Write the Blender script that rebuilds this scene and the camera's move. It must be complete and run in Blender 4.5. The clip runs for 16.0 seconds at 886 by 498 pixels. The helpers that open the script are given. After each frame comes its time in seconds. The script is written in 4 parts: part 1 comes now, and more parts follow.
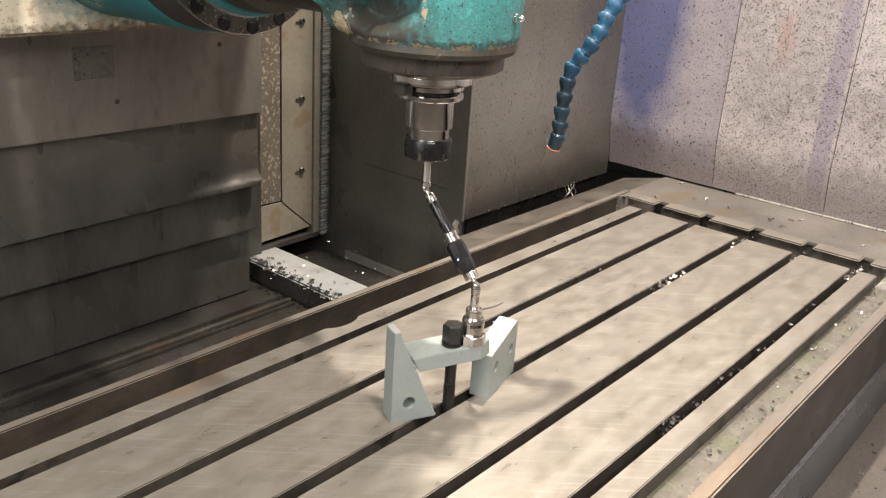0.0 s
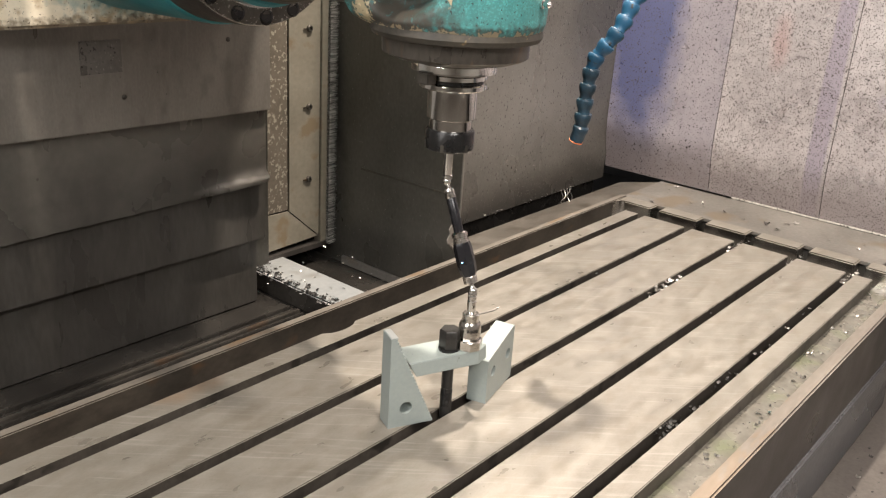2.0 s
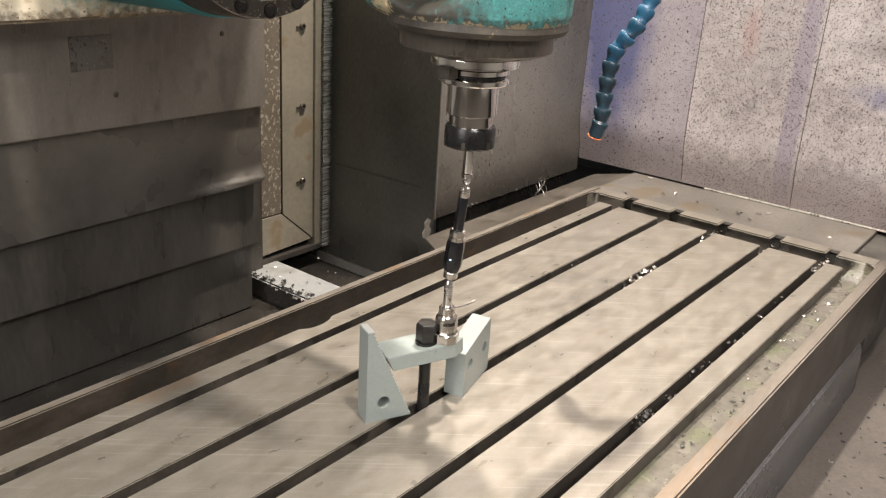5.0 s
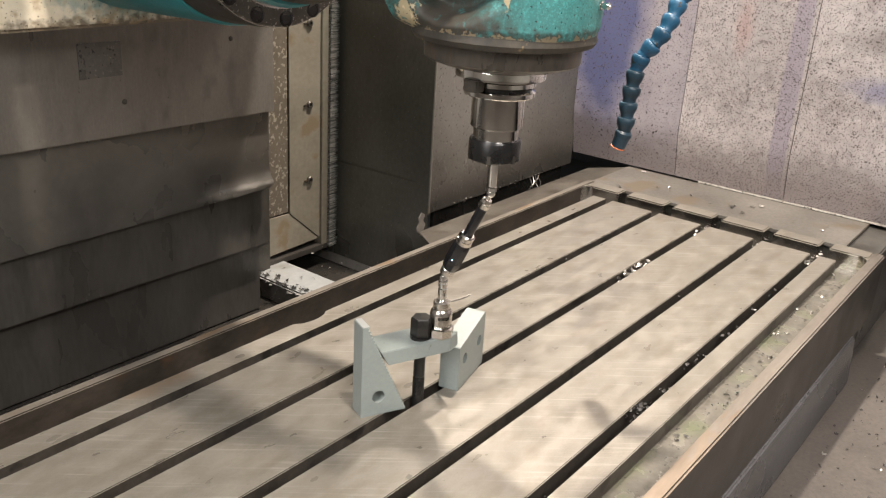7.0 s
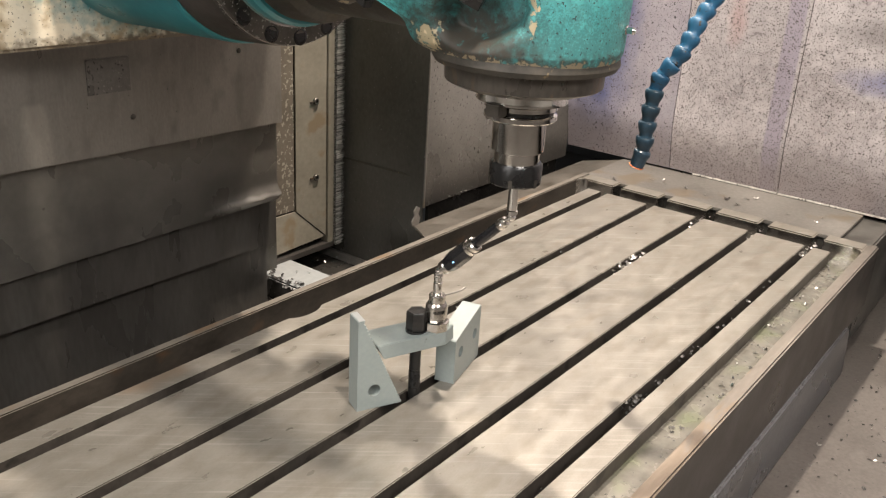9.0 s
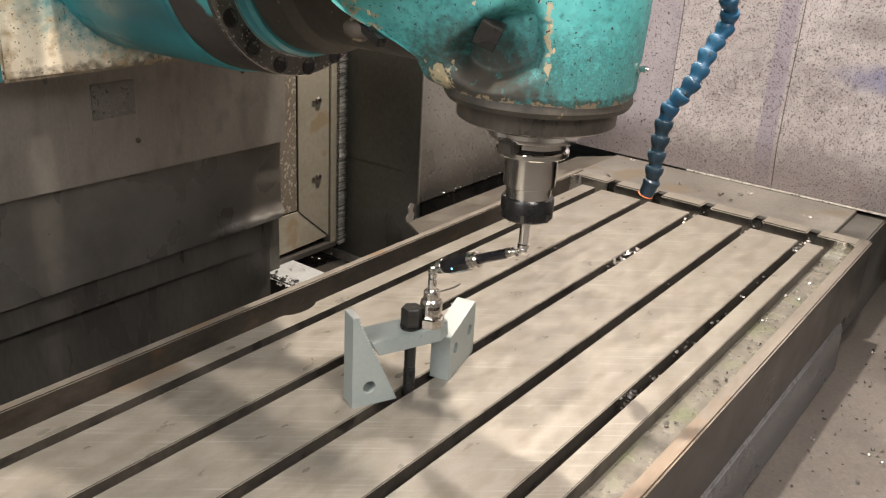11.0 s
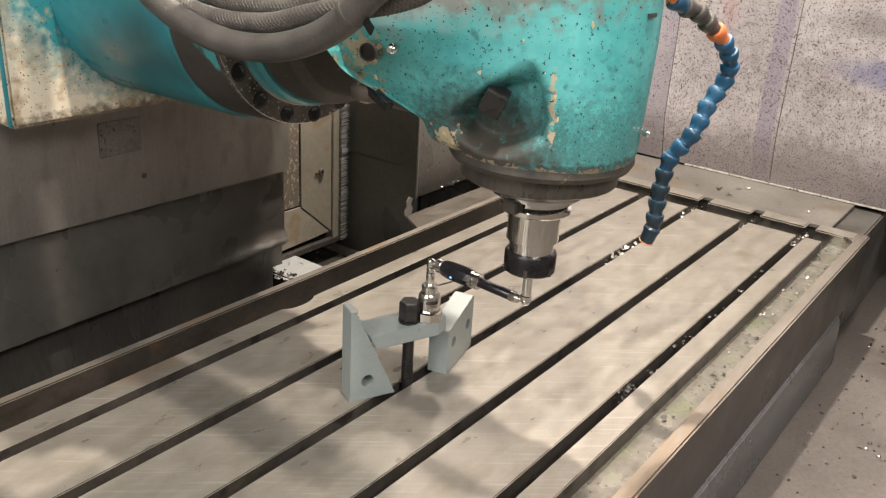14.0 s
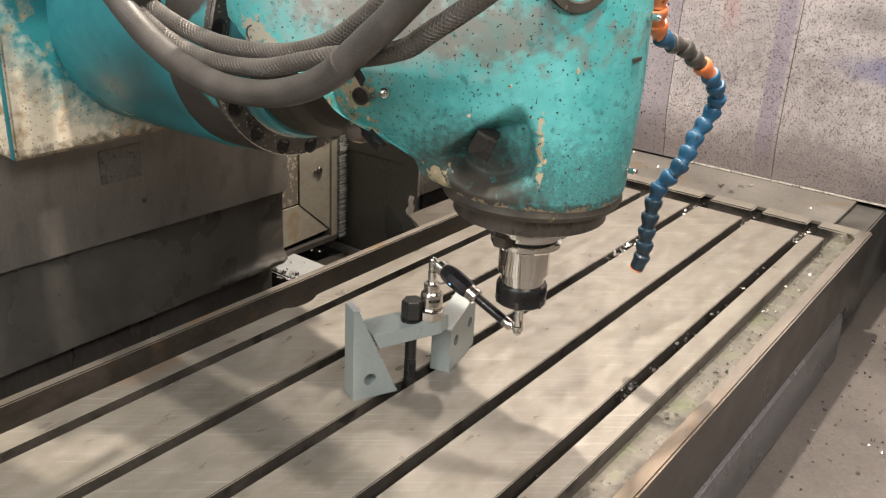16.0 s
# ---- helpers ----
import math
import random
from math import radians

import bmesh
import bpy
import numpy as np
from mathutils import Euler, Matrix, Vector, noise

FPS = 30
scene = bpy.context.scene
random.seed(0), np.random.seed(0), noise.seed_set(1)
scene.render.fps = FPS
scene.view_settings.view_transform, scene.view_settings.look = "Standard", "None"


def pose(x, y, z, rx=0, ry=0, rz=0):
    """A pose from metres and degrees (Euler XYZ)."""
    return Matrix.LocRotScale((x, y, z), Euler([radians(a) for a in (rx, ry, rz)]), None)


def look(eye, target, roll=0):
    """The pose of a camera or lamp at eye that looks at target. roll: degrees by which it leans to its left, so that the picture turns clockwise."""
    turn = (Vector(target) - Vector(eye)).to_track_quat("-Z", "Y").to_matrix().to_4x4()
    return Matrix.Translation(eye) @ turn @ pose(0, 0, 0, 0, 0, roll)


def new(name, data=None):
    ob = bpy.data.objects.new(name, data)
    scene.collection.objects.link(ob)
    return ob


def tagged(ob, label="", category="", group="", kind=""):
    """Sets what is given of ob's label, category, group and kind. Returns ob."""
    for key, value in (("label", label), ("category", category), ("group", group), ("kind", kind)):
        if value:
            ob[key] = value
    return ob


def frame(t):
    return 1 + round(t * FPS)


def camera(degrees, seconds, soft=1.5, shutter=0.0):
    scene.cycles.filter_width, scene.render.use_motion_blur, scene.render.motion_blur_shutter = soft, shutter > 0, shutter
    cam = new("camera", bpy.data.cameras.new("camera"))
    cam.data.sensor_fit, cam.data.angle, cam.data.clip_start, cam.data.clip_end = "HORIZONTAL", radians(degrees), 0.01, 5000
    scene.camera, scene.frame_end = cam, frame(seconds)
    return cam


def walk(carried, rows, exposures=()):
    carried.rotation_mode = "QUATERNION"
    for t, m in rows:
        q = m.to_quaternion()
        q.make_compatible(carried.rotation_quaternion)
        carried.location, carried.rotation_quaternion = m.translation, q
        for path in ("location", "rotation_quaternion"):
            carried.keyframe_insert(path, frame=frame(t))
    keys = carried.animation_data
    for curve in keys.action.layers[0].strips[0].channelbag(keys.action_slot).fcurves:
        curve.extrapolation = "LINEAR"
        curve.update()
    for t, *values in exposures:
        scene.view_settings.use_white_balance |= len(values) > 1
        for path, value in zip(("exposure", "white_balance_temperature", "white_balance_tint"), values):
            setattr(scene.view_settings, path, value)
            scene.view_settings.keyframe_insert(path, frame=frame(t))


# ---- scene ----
cam = camera(54.0, 16.0, soft=1.2)
EYE = (0, 0, 0.658)
walk(cam, [
    (0, pose(*EYE, 68.75, -3.54, -49.34)),
    (0.5, pose(*EYE, 68.92, -3.31, -49.62)),
    (1, pose(*EYE, 69.06, -3.32, -49.63)),
    (1.5, pose(*EYE, 69.18, -3.38, -49.64)),
    (2, pose(*EYE, 69.08, -3.48, -49.61)),
    (2.5, pose(*EYE, 68.97, -3.50, -49.70)),
    (3, pose(*EYE, 68.92, -3.56, -50.04)),
    (3.5, pose(*EYE, 68.93, -3.29, -50.66)),
    (4, pose(*EYE, 68.89, -3.21, -51.12)),
    (6.5, pose(*EYE, 68.56, -3.41, -51.57)),
    (7, pose(*EYE, 68.42, -3.30, -51.81)),
    (7.5, pose(*EYE, 68.25, -3.24, -52.04)),
    (8, pose(*EYE, 68.14, -3.17, -52.09)),
    (8.5, pose(*EYE, 68.06, -3.15, -52.13)),
    (9, pose(*EYE, 68.01, -3.15, -52.21)),
    (11.5, pose(*EYE, 67.69, -3.08, -52.75)),
    (12, pose(*EYE, 67.51, -3.04, -52.83)),
    (12.5, pose(*EYE, 67.39, -3.03, -52.83)),
    (13, pose(*EYE, 67.35, -3.08, -52.81)),
    (13.5, pose(*EYE, 67.36, -3.19, -52.77)),
    (14, pose(*EYE, 67.41, -3.22, -52.70)),
    (14.5, pose(*EYE, 67.47, -3.15, -52.66)),
    (15, pose(*EYE, 67.41, -2.97, -52.58)),
    (15.5, pose(*EYE, 67.33, -2.87, -52.62)),
    (16, pose(*EYE, 67.31, -2.90, -52.69)),
])

# ---- light ----
scene.view_settings.exposure = 0.0
world = bpy.data.worlds.new("world")
scene.world = world
world.use_nodes = True
world.node_tree.nodes["Background"].inputs[0].default_value = (0.9, 0.95, 1.0, 1)
world.node_tree.nodes["Background"].inputs[1].default_value = 0.13


def area_lamp(name, eye, target, sx, sy, watts, colour):
    data = bpy.data.lights.new(name, "AREA")
    data.shape, data.size, data.size_y, data.energy, data.color = "RECTANGLE", sx, sy, watts, colour
    ob = new(name, data)
    ob.matrix_world = look(eye, target)
    return ob


WARM = (1.0, 0.88, 0.765)
area_lamp("work_lamp", (1.60, 0.85, 2.25), (1.0, 0.7, 0), 0.075, 0.06, 101, WARM)
area_lamp("work_lamp", (0.60, 0.20, 1.80), (0.75, 0.75, 0), 0.06, 0.05, 31, WARM)
area_lamp("corner_lamp", (1.62, 1.17, 1.10), (0.95, 0.62, 0), 0.10, 0.08, 4.0, WARM)
area_lamp("hall_lamp", (-0.5, -1.6, 2.2), (1.0, 0.9, 0.2), 1.6, 0.6, 64, (1.0, 0.95, 0.92))
area_lamp("hall_lamp", (-1.5, 0.7, 1.7), (0.9, 0.9, 0.4), 1.0, 1.6, 47, (1.0, 0.96, 0.94))


# ---- materials ----
def shade(name, a, b, rough=0.5, metal=0.0, scale=8.0, grain=90.0, bump=0.15, spots=None, spot_scale=60.0, spot_at=0.68,
          stains=None, stain_scale=5.0, stain_at=0.6, stretch=(1, 1, 1), rough_var=0.12, per_object=0.0, scratch=None, stain_soft=0.09, patches=(), patch_rag=26.0):
    """Two tones mixed at two scales, with optional small spots and larger stains."""
    m = bpy.data.materials.new(name)
    m.use_nodes = True
    nt = m.node_tree
    n, link = nt.nodes, nt.links
    bsdf = n["Principled BSDF"]
    co = n.new("ShaderNodeTexCoord")
    mp = n.new("ShaderNodeMapping")
    mp.inputs["Scale"].default_value = stretch
    link.new(co.outputs["Object"], mp.inputs["Vector"])

    def noise_tex(sc, detail=6.0, vec=mp):
        t = n.new("ShaderNodeTexNoise")
        t.inputs["Scale"].default_value, t.inputs["Detail"].default_value = sc, detail
        link.new(vec.outputs["Vector"], t.inputs["Vector"])
        return t

    def ramp(src, lo, hi):
        r = n.new("ShaderNodeMapRange")
        r.inputs["From Min"].default_value, r.inputs["From Max"].default_value = lo, hi
        link.new(src, r.inputs["Value"])
        return r

    def mix(fac, c1, c2):
        x = n.new("ShaderNodeMix")
        x.data_type = "RGBA"
        link.new(fac, x.inputs[0])
        for sock, c in ((x.inputs[6], c1), (x.inputs[7], c2)):
            if isinstance(c, tuple):
                sock.default_value = (*c, 1)
            else:
                link.new(c, sock)
        return x.outputs[2]

    big, fine = noise_tex(scale), noise_tex(grain, 4.0)
    s = n.new("ShaderNodeMath")
    s.operation = "MULTIPLY_ADD"
    link.new(fine.outputs[0], s.inputs[0])
    s.inputs[1].default_value = 0.6
    link.new(big.outputs[0], s.inputs[2])
    col = mix(ramp(s.outputs[0], 0.52, 1.08).outputs[0], a, b)
    if scratch:
        turn = n.new("ShaderNodeMapping")
        turn.vector_type = "TEXTURE"
        turn.inputs["Rotation"].default_value, turn.inputs["Scale"].default_value = (0, 0, -0.85), (0.12, 0.004, 0.16)
        link.new(co.outputs["Object"], turn.inputs["Vector"])
        sc = noise_tex(1.0, 3.0, turn)
        col = mix(ramp(sc.outputs[0], 0.56, 1.05).outputs[0], col, scratch)
    for (centre, reach, tone, amount, *ragged) in patches:
        wobble, soft, rag = (*(ragged or (1.5, 0.2)), patch_rag)[:3]
        at = n.new("ShaderNodeMapping")
        at.vector_type = "TEXTURE"
        at.inputs["Location"].default_value, at.inputs["Scale"].default_value = centre, reach
        link.new(co.outputs["Object"], at.inputs["Vector"])
        ln = n.new("ShaderNodeVectorMath")
        ln.operation = "LENGTH"
        link.new(at.outputs[0], ln.inputs[0])
        wob = n.new("ShaderNodeMath")
        wob.operation = "MULTIPLY_ADD"
        link.new(noise_tex(rag, 9.0).outputs[0], wob.inputs[0])
        wob.inputs[1].default_value = wobble
        link.new(ln.outputs["Value"], wob.inputs[2])
        r = ramp(wob.outputs[0], 1 + wobble / 2 + soft, 1 + wobble / 2 - soft)
        r.inputs["To Max"].default_value = amount
        col = mix(r.outputs[0], col, tone)
    if stains:
        st = noise_tex(stain_scale, 8.0)
        col = mix(ramp(st.outputs[0], stain_at, stain_at + stain_soft).outputs[0], col, stains)
    if spots:
        sp = noise_tex(spot_scale, 3.0)
        col = mix(ramp(sp.outputs[0], spot_at, spot_at + 0.03).outputs[0], col, spots)
    if per_object:
        info = n.new("ShaderNodeObjectInfo")
        hs = n.new("ShaderNodeHueSaturation")
        link.new(ramp(info.outputs["Random"], 0, 1).outputs[0], hs.inputs["Value"])
        r = hs.inputs["Value"].links[0].from_node
        r.inputs["To Min"].default_value, r.inputs["To Max"].default_value = 1 - per_object, 1 + per_object
        link.new(col, hs.inputs["Color"])
        col = hs.outputs[0]
    link.new(col, bsdf.inputs["Base Color"])
    rr = ramp(big.outputs[0], 0.3, 0.7)
    rr.inputs["To Min"].default_value, rr.inputs["To Max"].default_value = max(0.03, rough - rough_var), min(1, rough + rough_var)
    link.new(rr.outputs[0], bsdf.inputs["Roughness"])
    bsdf.inputs["Metallic"].default_value = metal
    if bump:
        bp = n.new("ShaderNodeBump")
        bp.inputs["Strength"].default_value, bp.inputs["Distance"].default_value = bump, 0.002
        link.new(s.outputs[0], bp.inputs["Height"])
        link.new(bp.outputs[0], bsdf.inputs["Normal"])
    return m


M_TABLE = shade("ground_steel", (0.200, 0.182, 0.151), (0.266, 0.244, 0.210), 0.38, 0.34, 24, 300, 0.06, stains=(0.196, 0.172, 0.138), stain_scale=26, stain_at=0.50, stain_soft=0.30, stretch=(0.7, 1.4, 1), scratch=(0.46, 0.435, 0.39), spots=(0.15, 0.125, 0.095), spot_scale=240, spot_at=0.725, rough_var=0.12,
                patches=[((-0.27, 0.31, 0.25), (0.05, 0.02, 0.1), (0.24, 0.15, 0.085), 0.6, 2.0, 0.4), ((0.1, 0.0, 0.25), (0.45, 0.30, 0.1), (0.35, 0.325, 0.285), 0.3, 5.0, 0.9, 40)])
M_WORN = shade("worn_rim", (0.15, 0.132, 0.110), (0.25, 0.222, 0.188), 0.42, 0.3, 18, 120, 0.08, stains=(0.20, 0.14, 0.09), stain_scale=14, stain_at=0.58, stretch=(0.5, 2, 1))
M_RUSTY = shade("rusty_casting", (0.036, 0.030, 0.024), (0.082, 0.068, 0.053), 0.42, 0.2, 14, 90, 0.1, stains=(0.11, 0.066, 0.037), stain_scale=16, stain_at=0.60, stain_soft=0.14, stretch=(1, 1, 1.6))
# Near black for slots, beds and holes: the recess's shade is in the colour.
M_SLOT_SHADE = shade("shaded_slot_iron", (0.028, 0.026, 0.023), (0.064, 0.058, 0.051), 0.55, 0.2, 9, 120)
# Strip sides, darker than the tops: shade inside the slots put into the colour.
M_FLANK_SHADE = shade("shaded_flank_iron", (0.050, 0.043, 0.036), (0.115, 0.100, 0.084), 0.45, 0.25, 20, 120, 0.1, stains=(0.035, 0.030, 0.025), stain_scale=30, stain_at=0.56)
M_RIM = shade("rim_steel", (0.15, 0.132, 0.112), (0.27, 0.24, 0.205), 0.45, 0.5, 7, 90, stains=(0.30, 0.19, 0.10), stain_scale=9, stain_at=0.64, stretch=(0.5, 2, 1), patches=[((0.0, -0.34, 0.25), (0.18, 0.06, 0.06), (0.25, 0.165, 0.09), 0.35, 4.5, 0.3)], patch_rag=60)
M_CASTING = shade("dark_casting", (0.042, 0.037, 0.033), (0.085, 0.076, 0.068), 0.38, 0.2, 7, 80, stains=(0.03, 0.028, 0.025), stain_scale=8)
M_GUTTER = shade("coolant_film", (0.12, 0.112, 0.092), (0.235, 0.218, 0.185), 0.24, 0.2, 26, 120, 0.12, stains=(0.135, 0.15, 0.085), stain_scale=13, stain_at=0.50, stain_soft=0.2, spots=(0.04, 0.04, 0.035), spot_scale=170, spot_at=0.66)
M_TRAY = shade("tray_sheet", (0.155, 0.145, 0.13), (0.265, 0.246, 0.222), 0.45, 0.4, 5, 120, stains=(0.20, 0.165, 0.125), stain_scale=9, stain_at=0.57, spots=(0.08, 0.07, 0.06), spot_scale=110, spot_at=0.72)
M_FLOOR = shade("chip_floor", (0.10, 0.089, 0.079), (0.175, 0.158, 0.142), 0.5, 0.2, 6, 140, spots=(0.03, 0.03, 0.03), spot_scale=120, spot_at=0.70)
# The guard sheets' darker foot holds dirt and shading together in its colour.
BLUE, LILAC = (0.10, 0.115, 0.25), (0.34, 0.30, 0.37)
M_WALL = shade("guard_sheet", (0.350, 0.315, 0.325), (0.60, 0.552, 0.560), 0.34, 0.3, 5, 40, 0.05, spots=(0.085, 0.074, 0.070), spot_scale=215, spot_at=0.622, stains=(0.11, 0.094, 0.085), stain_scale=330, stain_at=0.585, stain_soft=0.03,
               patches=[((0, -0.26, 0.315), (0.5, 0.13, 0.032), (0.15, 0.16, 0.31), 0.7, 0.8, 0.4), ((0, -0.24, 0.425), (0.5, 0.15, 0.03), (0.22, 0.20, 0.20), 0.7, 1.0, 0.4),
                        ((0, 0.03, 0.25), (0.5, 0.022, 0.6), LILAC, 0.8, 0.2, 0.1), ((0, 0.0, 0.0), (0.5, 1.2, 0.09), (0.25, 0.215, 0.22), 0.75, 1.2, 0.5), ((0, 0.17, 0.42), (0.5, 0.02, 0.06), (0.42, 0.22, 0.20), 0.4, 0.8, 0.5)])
# Left sheet: a bluish patch, and the corner's shading put into the colour.
M_BLUE = shade("bluish_sheet", (0.34, 0.31, 0.35), (0.45, 0.41, 0.445), 0.36, 0.3, 9, 60, 0.05, spots=(0.05, 0.042, 0.042), spot_scale=150, spot_at=0.635, stains=(0.11, 0.096, 0.09), stain_scale=330, stain_at=0.61, stain_soft=0.03,
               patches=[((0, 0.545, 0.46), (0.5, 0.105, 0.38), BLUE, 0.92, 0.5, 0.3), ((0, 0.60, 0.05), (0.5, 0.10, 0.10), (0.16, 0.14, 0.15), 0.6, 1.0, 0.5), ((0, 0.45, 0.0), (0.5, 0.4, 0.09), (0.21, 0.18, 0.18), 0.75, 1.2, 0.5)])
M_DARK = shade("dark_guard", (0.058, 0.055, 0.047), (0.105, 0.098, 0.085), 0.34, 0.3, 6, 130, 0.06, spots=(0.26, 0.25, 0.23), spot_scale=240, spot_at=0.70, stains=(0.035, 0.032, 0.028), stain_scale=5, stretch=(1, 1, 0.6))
# Mist specks are spots; the pale patch paints a soft glow, the foot is darker.
M_GUARD = shade("misted_glow_guard", (0.090, 0.084, 0.075), (0.155, 0.145, 0.130), 0.30, 0.25, 5, 130, 0.05, spots=(0.035, 0.03, 0.027), spot_scale=170, spot_at=0.63, stains=(0.26, 0.245, 0.22), stain_scale=300, stain_at=0.64, stain_soft=0.05, stretch=(1, 1, 0.7),
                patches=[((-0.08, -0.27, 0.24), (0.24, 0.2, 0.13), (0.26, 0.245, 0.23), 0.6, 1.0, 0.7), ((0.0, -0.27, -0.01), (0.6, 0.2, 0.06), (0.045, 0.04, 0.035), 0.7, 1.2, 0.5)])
M_COVER = shade("cover_steel", (0.150, 0.138, 0.120), (0.222, 0.205, 0.180), 0.36, 0.35, 5, 160, 0.08, stains=(0.135, 0.124, 0.108), stain_scale=22, stain_at=0.50, stain_soft=0.25, spots=(0.05, 0.047, 0.042), spot_scale=75, spot_at=0.735, stretch=(1.5, 1, 0.7), scratch=(0.235, 0.22, 0.195))
# Darker tone for the lower cover's panels.
M_COVER_LOW = shade("dark_cover", (0.058, 0.053, 0.047), (0.108, 0.100, 0.088), 0.32, 0.35, 6, 60, 0.05, stretch=(2, 1, 0.5))
# The thin pale patch paints the rolled corner's highlight, inside a wider darker patch.
M_COVER_MID = shade("smeared_glint_cover", (0.185, 0.171, 0.149), (0.255, 0.236, 0.207), 0.28, 0.25, 6, 70, 0.05, stains=(0.11, 0.10, 0.088), stain_scale=5, stain_at=0.54, stain_soft=0.25, stretch=(1.0, 1, 0.8), scratch=(0.21, 0.195, 0.17), patches=[((0.25, 0, -0.16), (0.22, 0.2, 0.06), (0.10, 0.092, 0.08), 0.6, 1.0, 0.6), ((0.285, 0, -0.158), (0.085, 0.2, 0.010), (0.55, 0.52, 0.47), 0.85, 0.9, 0.4)])
M_FRAME = shade("beige_frame", (0.20, 0.18, 0.14), (0.30, 0.27, 0.215), 0.5, 0.0, 8, 90, 0.06, stains=(0.22, 0.17, 0.11), stain_scale=16, stain_at=0.60)
M_PEEL = shade("peeling_paint", (0.11, 0.092, 0.07), (0.19, 0.16, 0.125), 0.6, 0.0, 8, 90, 0.2, spots=(0.36, 0.33, 0.26), spot_scale=110, spot_at=0.585)
M_BRISTLE = shade("bristle", (0.11, 0.105, 0.095), (0.36, 0.345, 0.315), 0.5, 0.0, 160, 400, 0.2)
nt = M_BRISTLE.node_tree
geo, tone = nt.nodes.new("ShaderNodeNewGeometry"), nt.nodes.new("ShaderNodeValToRGB")
tone.color_ramp.elements[0].color, tone.color_ramp.elements[1].color = (0.05, 0.047, 0.042, 1), (0.50, 0.48, 0.44, 1)
nt.links.new(geo.outputs["Random Per Island"], tone.inputs[0])
nt.links.new(tone.outputs[0], nt.nodes["Principled BSDF"].inputs["Base Color"])
M_TEAL = shade("teal_paint", (0.055, 0.335, 0.335), (0.135, 0.51, 0.50), 0.54, 0.0, 16, 90, 0.15, spots=(0.030, 0.045, 0.045), spot_scale=260, spot_at=0.645, stains=(0.05, 0.21, 0.21), stain_scale=75, stain_at=0.60, stain_soft=0.12, patch_rag=120,
               patches=[((-0.14, 0.10, 0.285), (0.25, 0.12, 0.055), (0.36, 0.37, 0.35), 0.85, 2.4, 0.5, 45), ((-0.14, 0.04, 0.27), (0.25, 0.14, 0.03), (0.20, 0.16, 0.135), 0.6, 4.0, 0.3, 60), ((-0.05, -0.06, 0.09), (0.3, 0.12, 0.035), (0.03, 0.06, 0.06), 0.4, 7.5, 0.2, 420), ((-0.02, -0.05, 0.10), (0.25, 0.16, 0.055), (0.05, 0.15, 0.145), 0.5, 3.5, 0.5),
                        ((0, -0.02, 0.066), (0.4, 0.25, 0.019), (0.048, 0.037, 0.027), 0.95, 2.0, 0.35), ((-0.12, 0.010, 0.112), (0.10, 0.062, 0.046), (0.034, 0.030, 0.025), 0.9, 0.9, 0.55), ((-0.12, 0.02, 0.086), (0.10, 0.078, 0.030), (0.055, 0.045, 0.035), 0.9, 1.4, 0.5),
                        ((-0.187, 0.127, 0.183), (0.04, 0.017, 0.016), (0.07, 0.05, 0.035), 0.9, 2.5, 0.2, 80), ((-0.19, 0.140, 0.178), (0.05, 0.017, 0.022), (0.46, 0.36, 0.23), 0.85, 6.5, 0.12, 80), ((-0.15, 0.16, 0.138), (0.06, 0.030, 0.010), (0.46, 0.37, 0.24), 0.9, 4.5, 0.12, 80), ((-0.20, 0.25, 0.234), (0.04, 0.02, 0.02), (0.45, 0.36, 0.26), 0.8, 4.0, 0.12, 80),
                        ((-0.11, 0.062, 0.092), (0.08, 0.014, 0.016), (0.55, 0.47, 0.30), 0.85, 3.5, 0.12), ((-0.10, -0.062, 0.148), (0.06, 0.0034, 0.028), (0.50, 0.40, 0.25), 0.85, 5.5, 0.12), ((0, -0.05, 0.075), (0.3, 0.2, 0.005), (0.40, 0.32, 0.20), 0.6, 6.5, 0.12)])
M_BARREL = shade("faded_teal_paint", (0.024, 0.19, 0.222), (0.052, 0.29, 0.325), 0.36, 0.0, 7, 60, 0.08, spots=(0.03, 0.045, 0.045), spot_scale=90, spot_at=0.72, stains=(0.03, 0.10, 0.11), stain_scale=5, stain_at=0.53, stain_soft=0.2,
               patches=[((-0.173, 0.61, 0.106), (0.06, 0.03, 0.02), (0.22, 0.27, 0.23), 0.55, 1.5, 0.3)])
M_CREAM = shade("cream_paint", (0.68, 0.585, 0.43), (0.84, 0.76, 0.61), 0.45, 0.0, 14, 90, 0.08, spots=(0.09, 0.065, 0.04), spot_scale=230, spot_at=0.635, stains=(0.42, 0.31, 0.18), stain_scale=34, stain_at=0.56, stain_soft=0.16, patch_rag=70,
                patches=[((0, 0.6, 0.30), (0.285, 2, 0.285), (0.025, 0.20, 0.225), 1.0, 0.35, 0.12), ((0, 0.72, -0.012), (0.6, 0.3, 0.016), (0.14, 0.10, 0.06), 0.85, 3.0, 0.4)])
M_CHIP = shade("bare_chip", (0.55, 0.42, 0.25), (0.66, 0.56, 0.38), 0.6, 0.0, 40, 200)
M_GRIME = shade("grime", (0.03, 0.028, 0.024), (0.075, 0.065, 0.05), 0.55, 0.1, 25, 160, 0.25, spots=(0.20, 0.15, 0.08), spot_scale=60, spot_at=0.7)
M_IRON = shade("blackened_iron", (0.07, 0.063, 0.055), (0.15, 0.135, 0.115), 0.38, 0.55, 10, 90, 0.1, stains=(0.12, 0.07, 0.04))
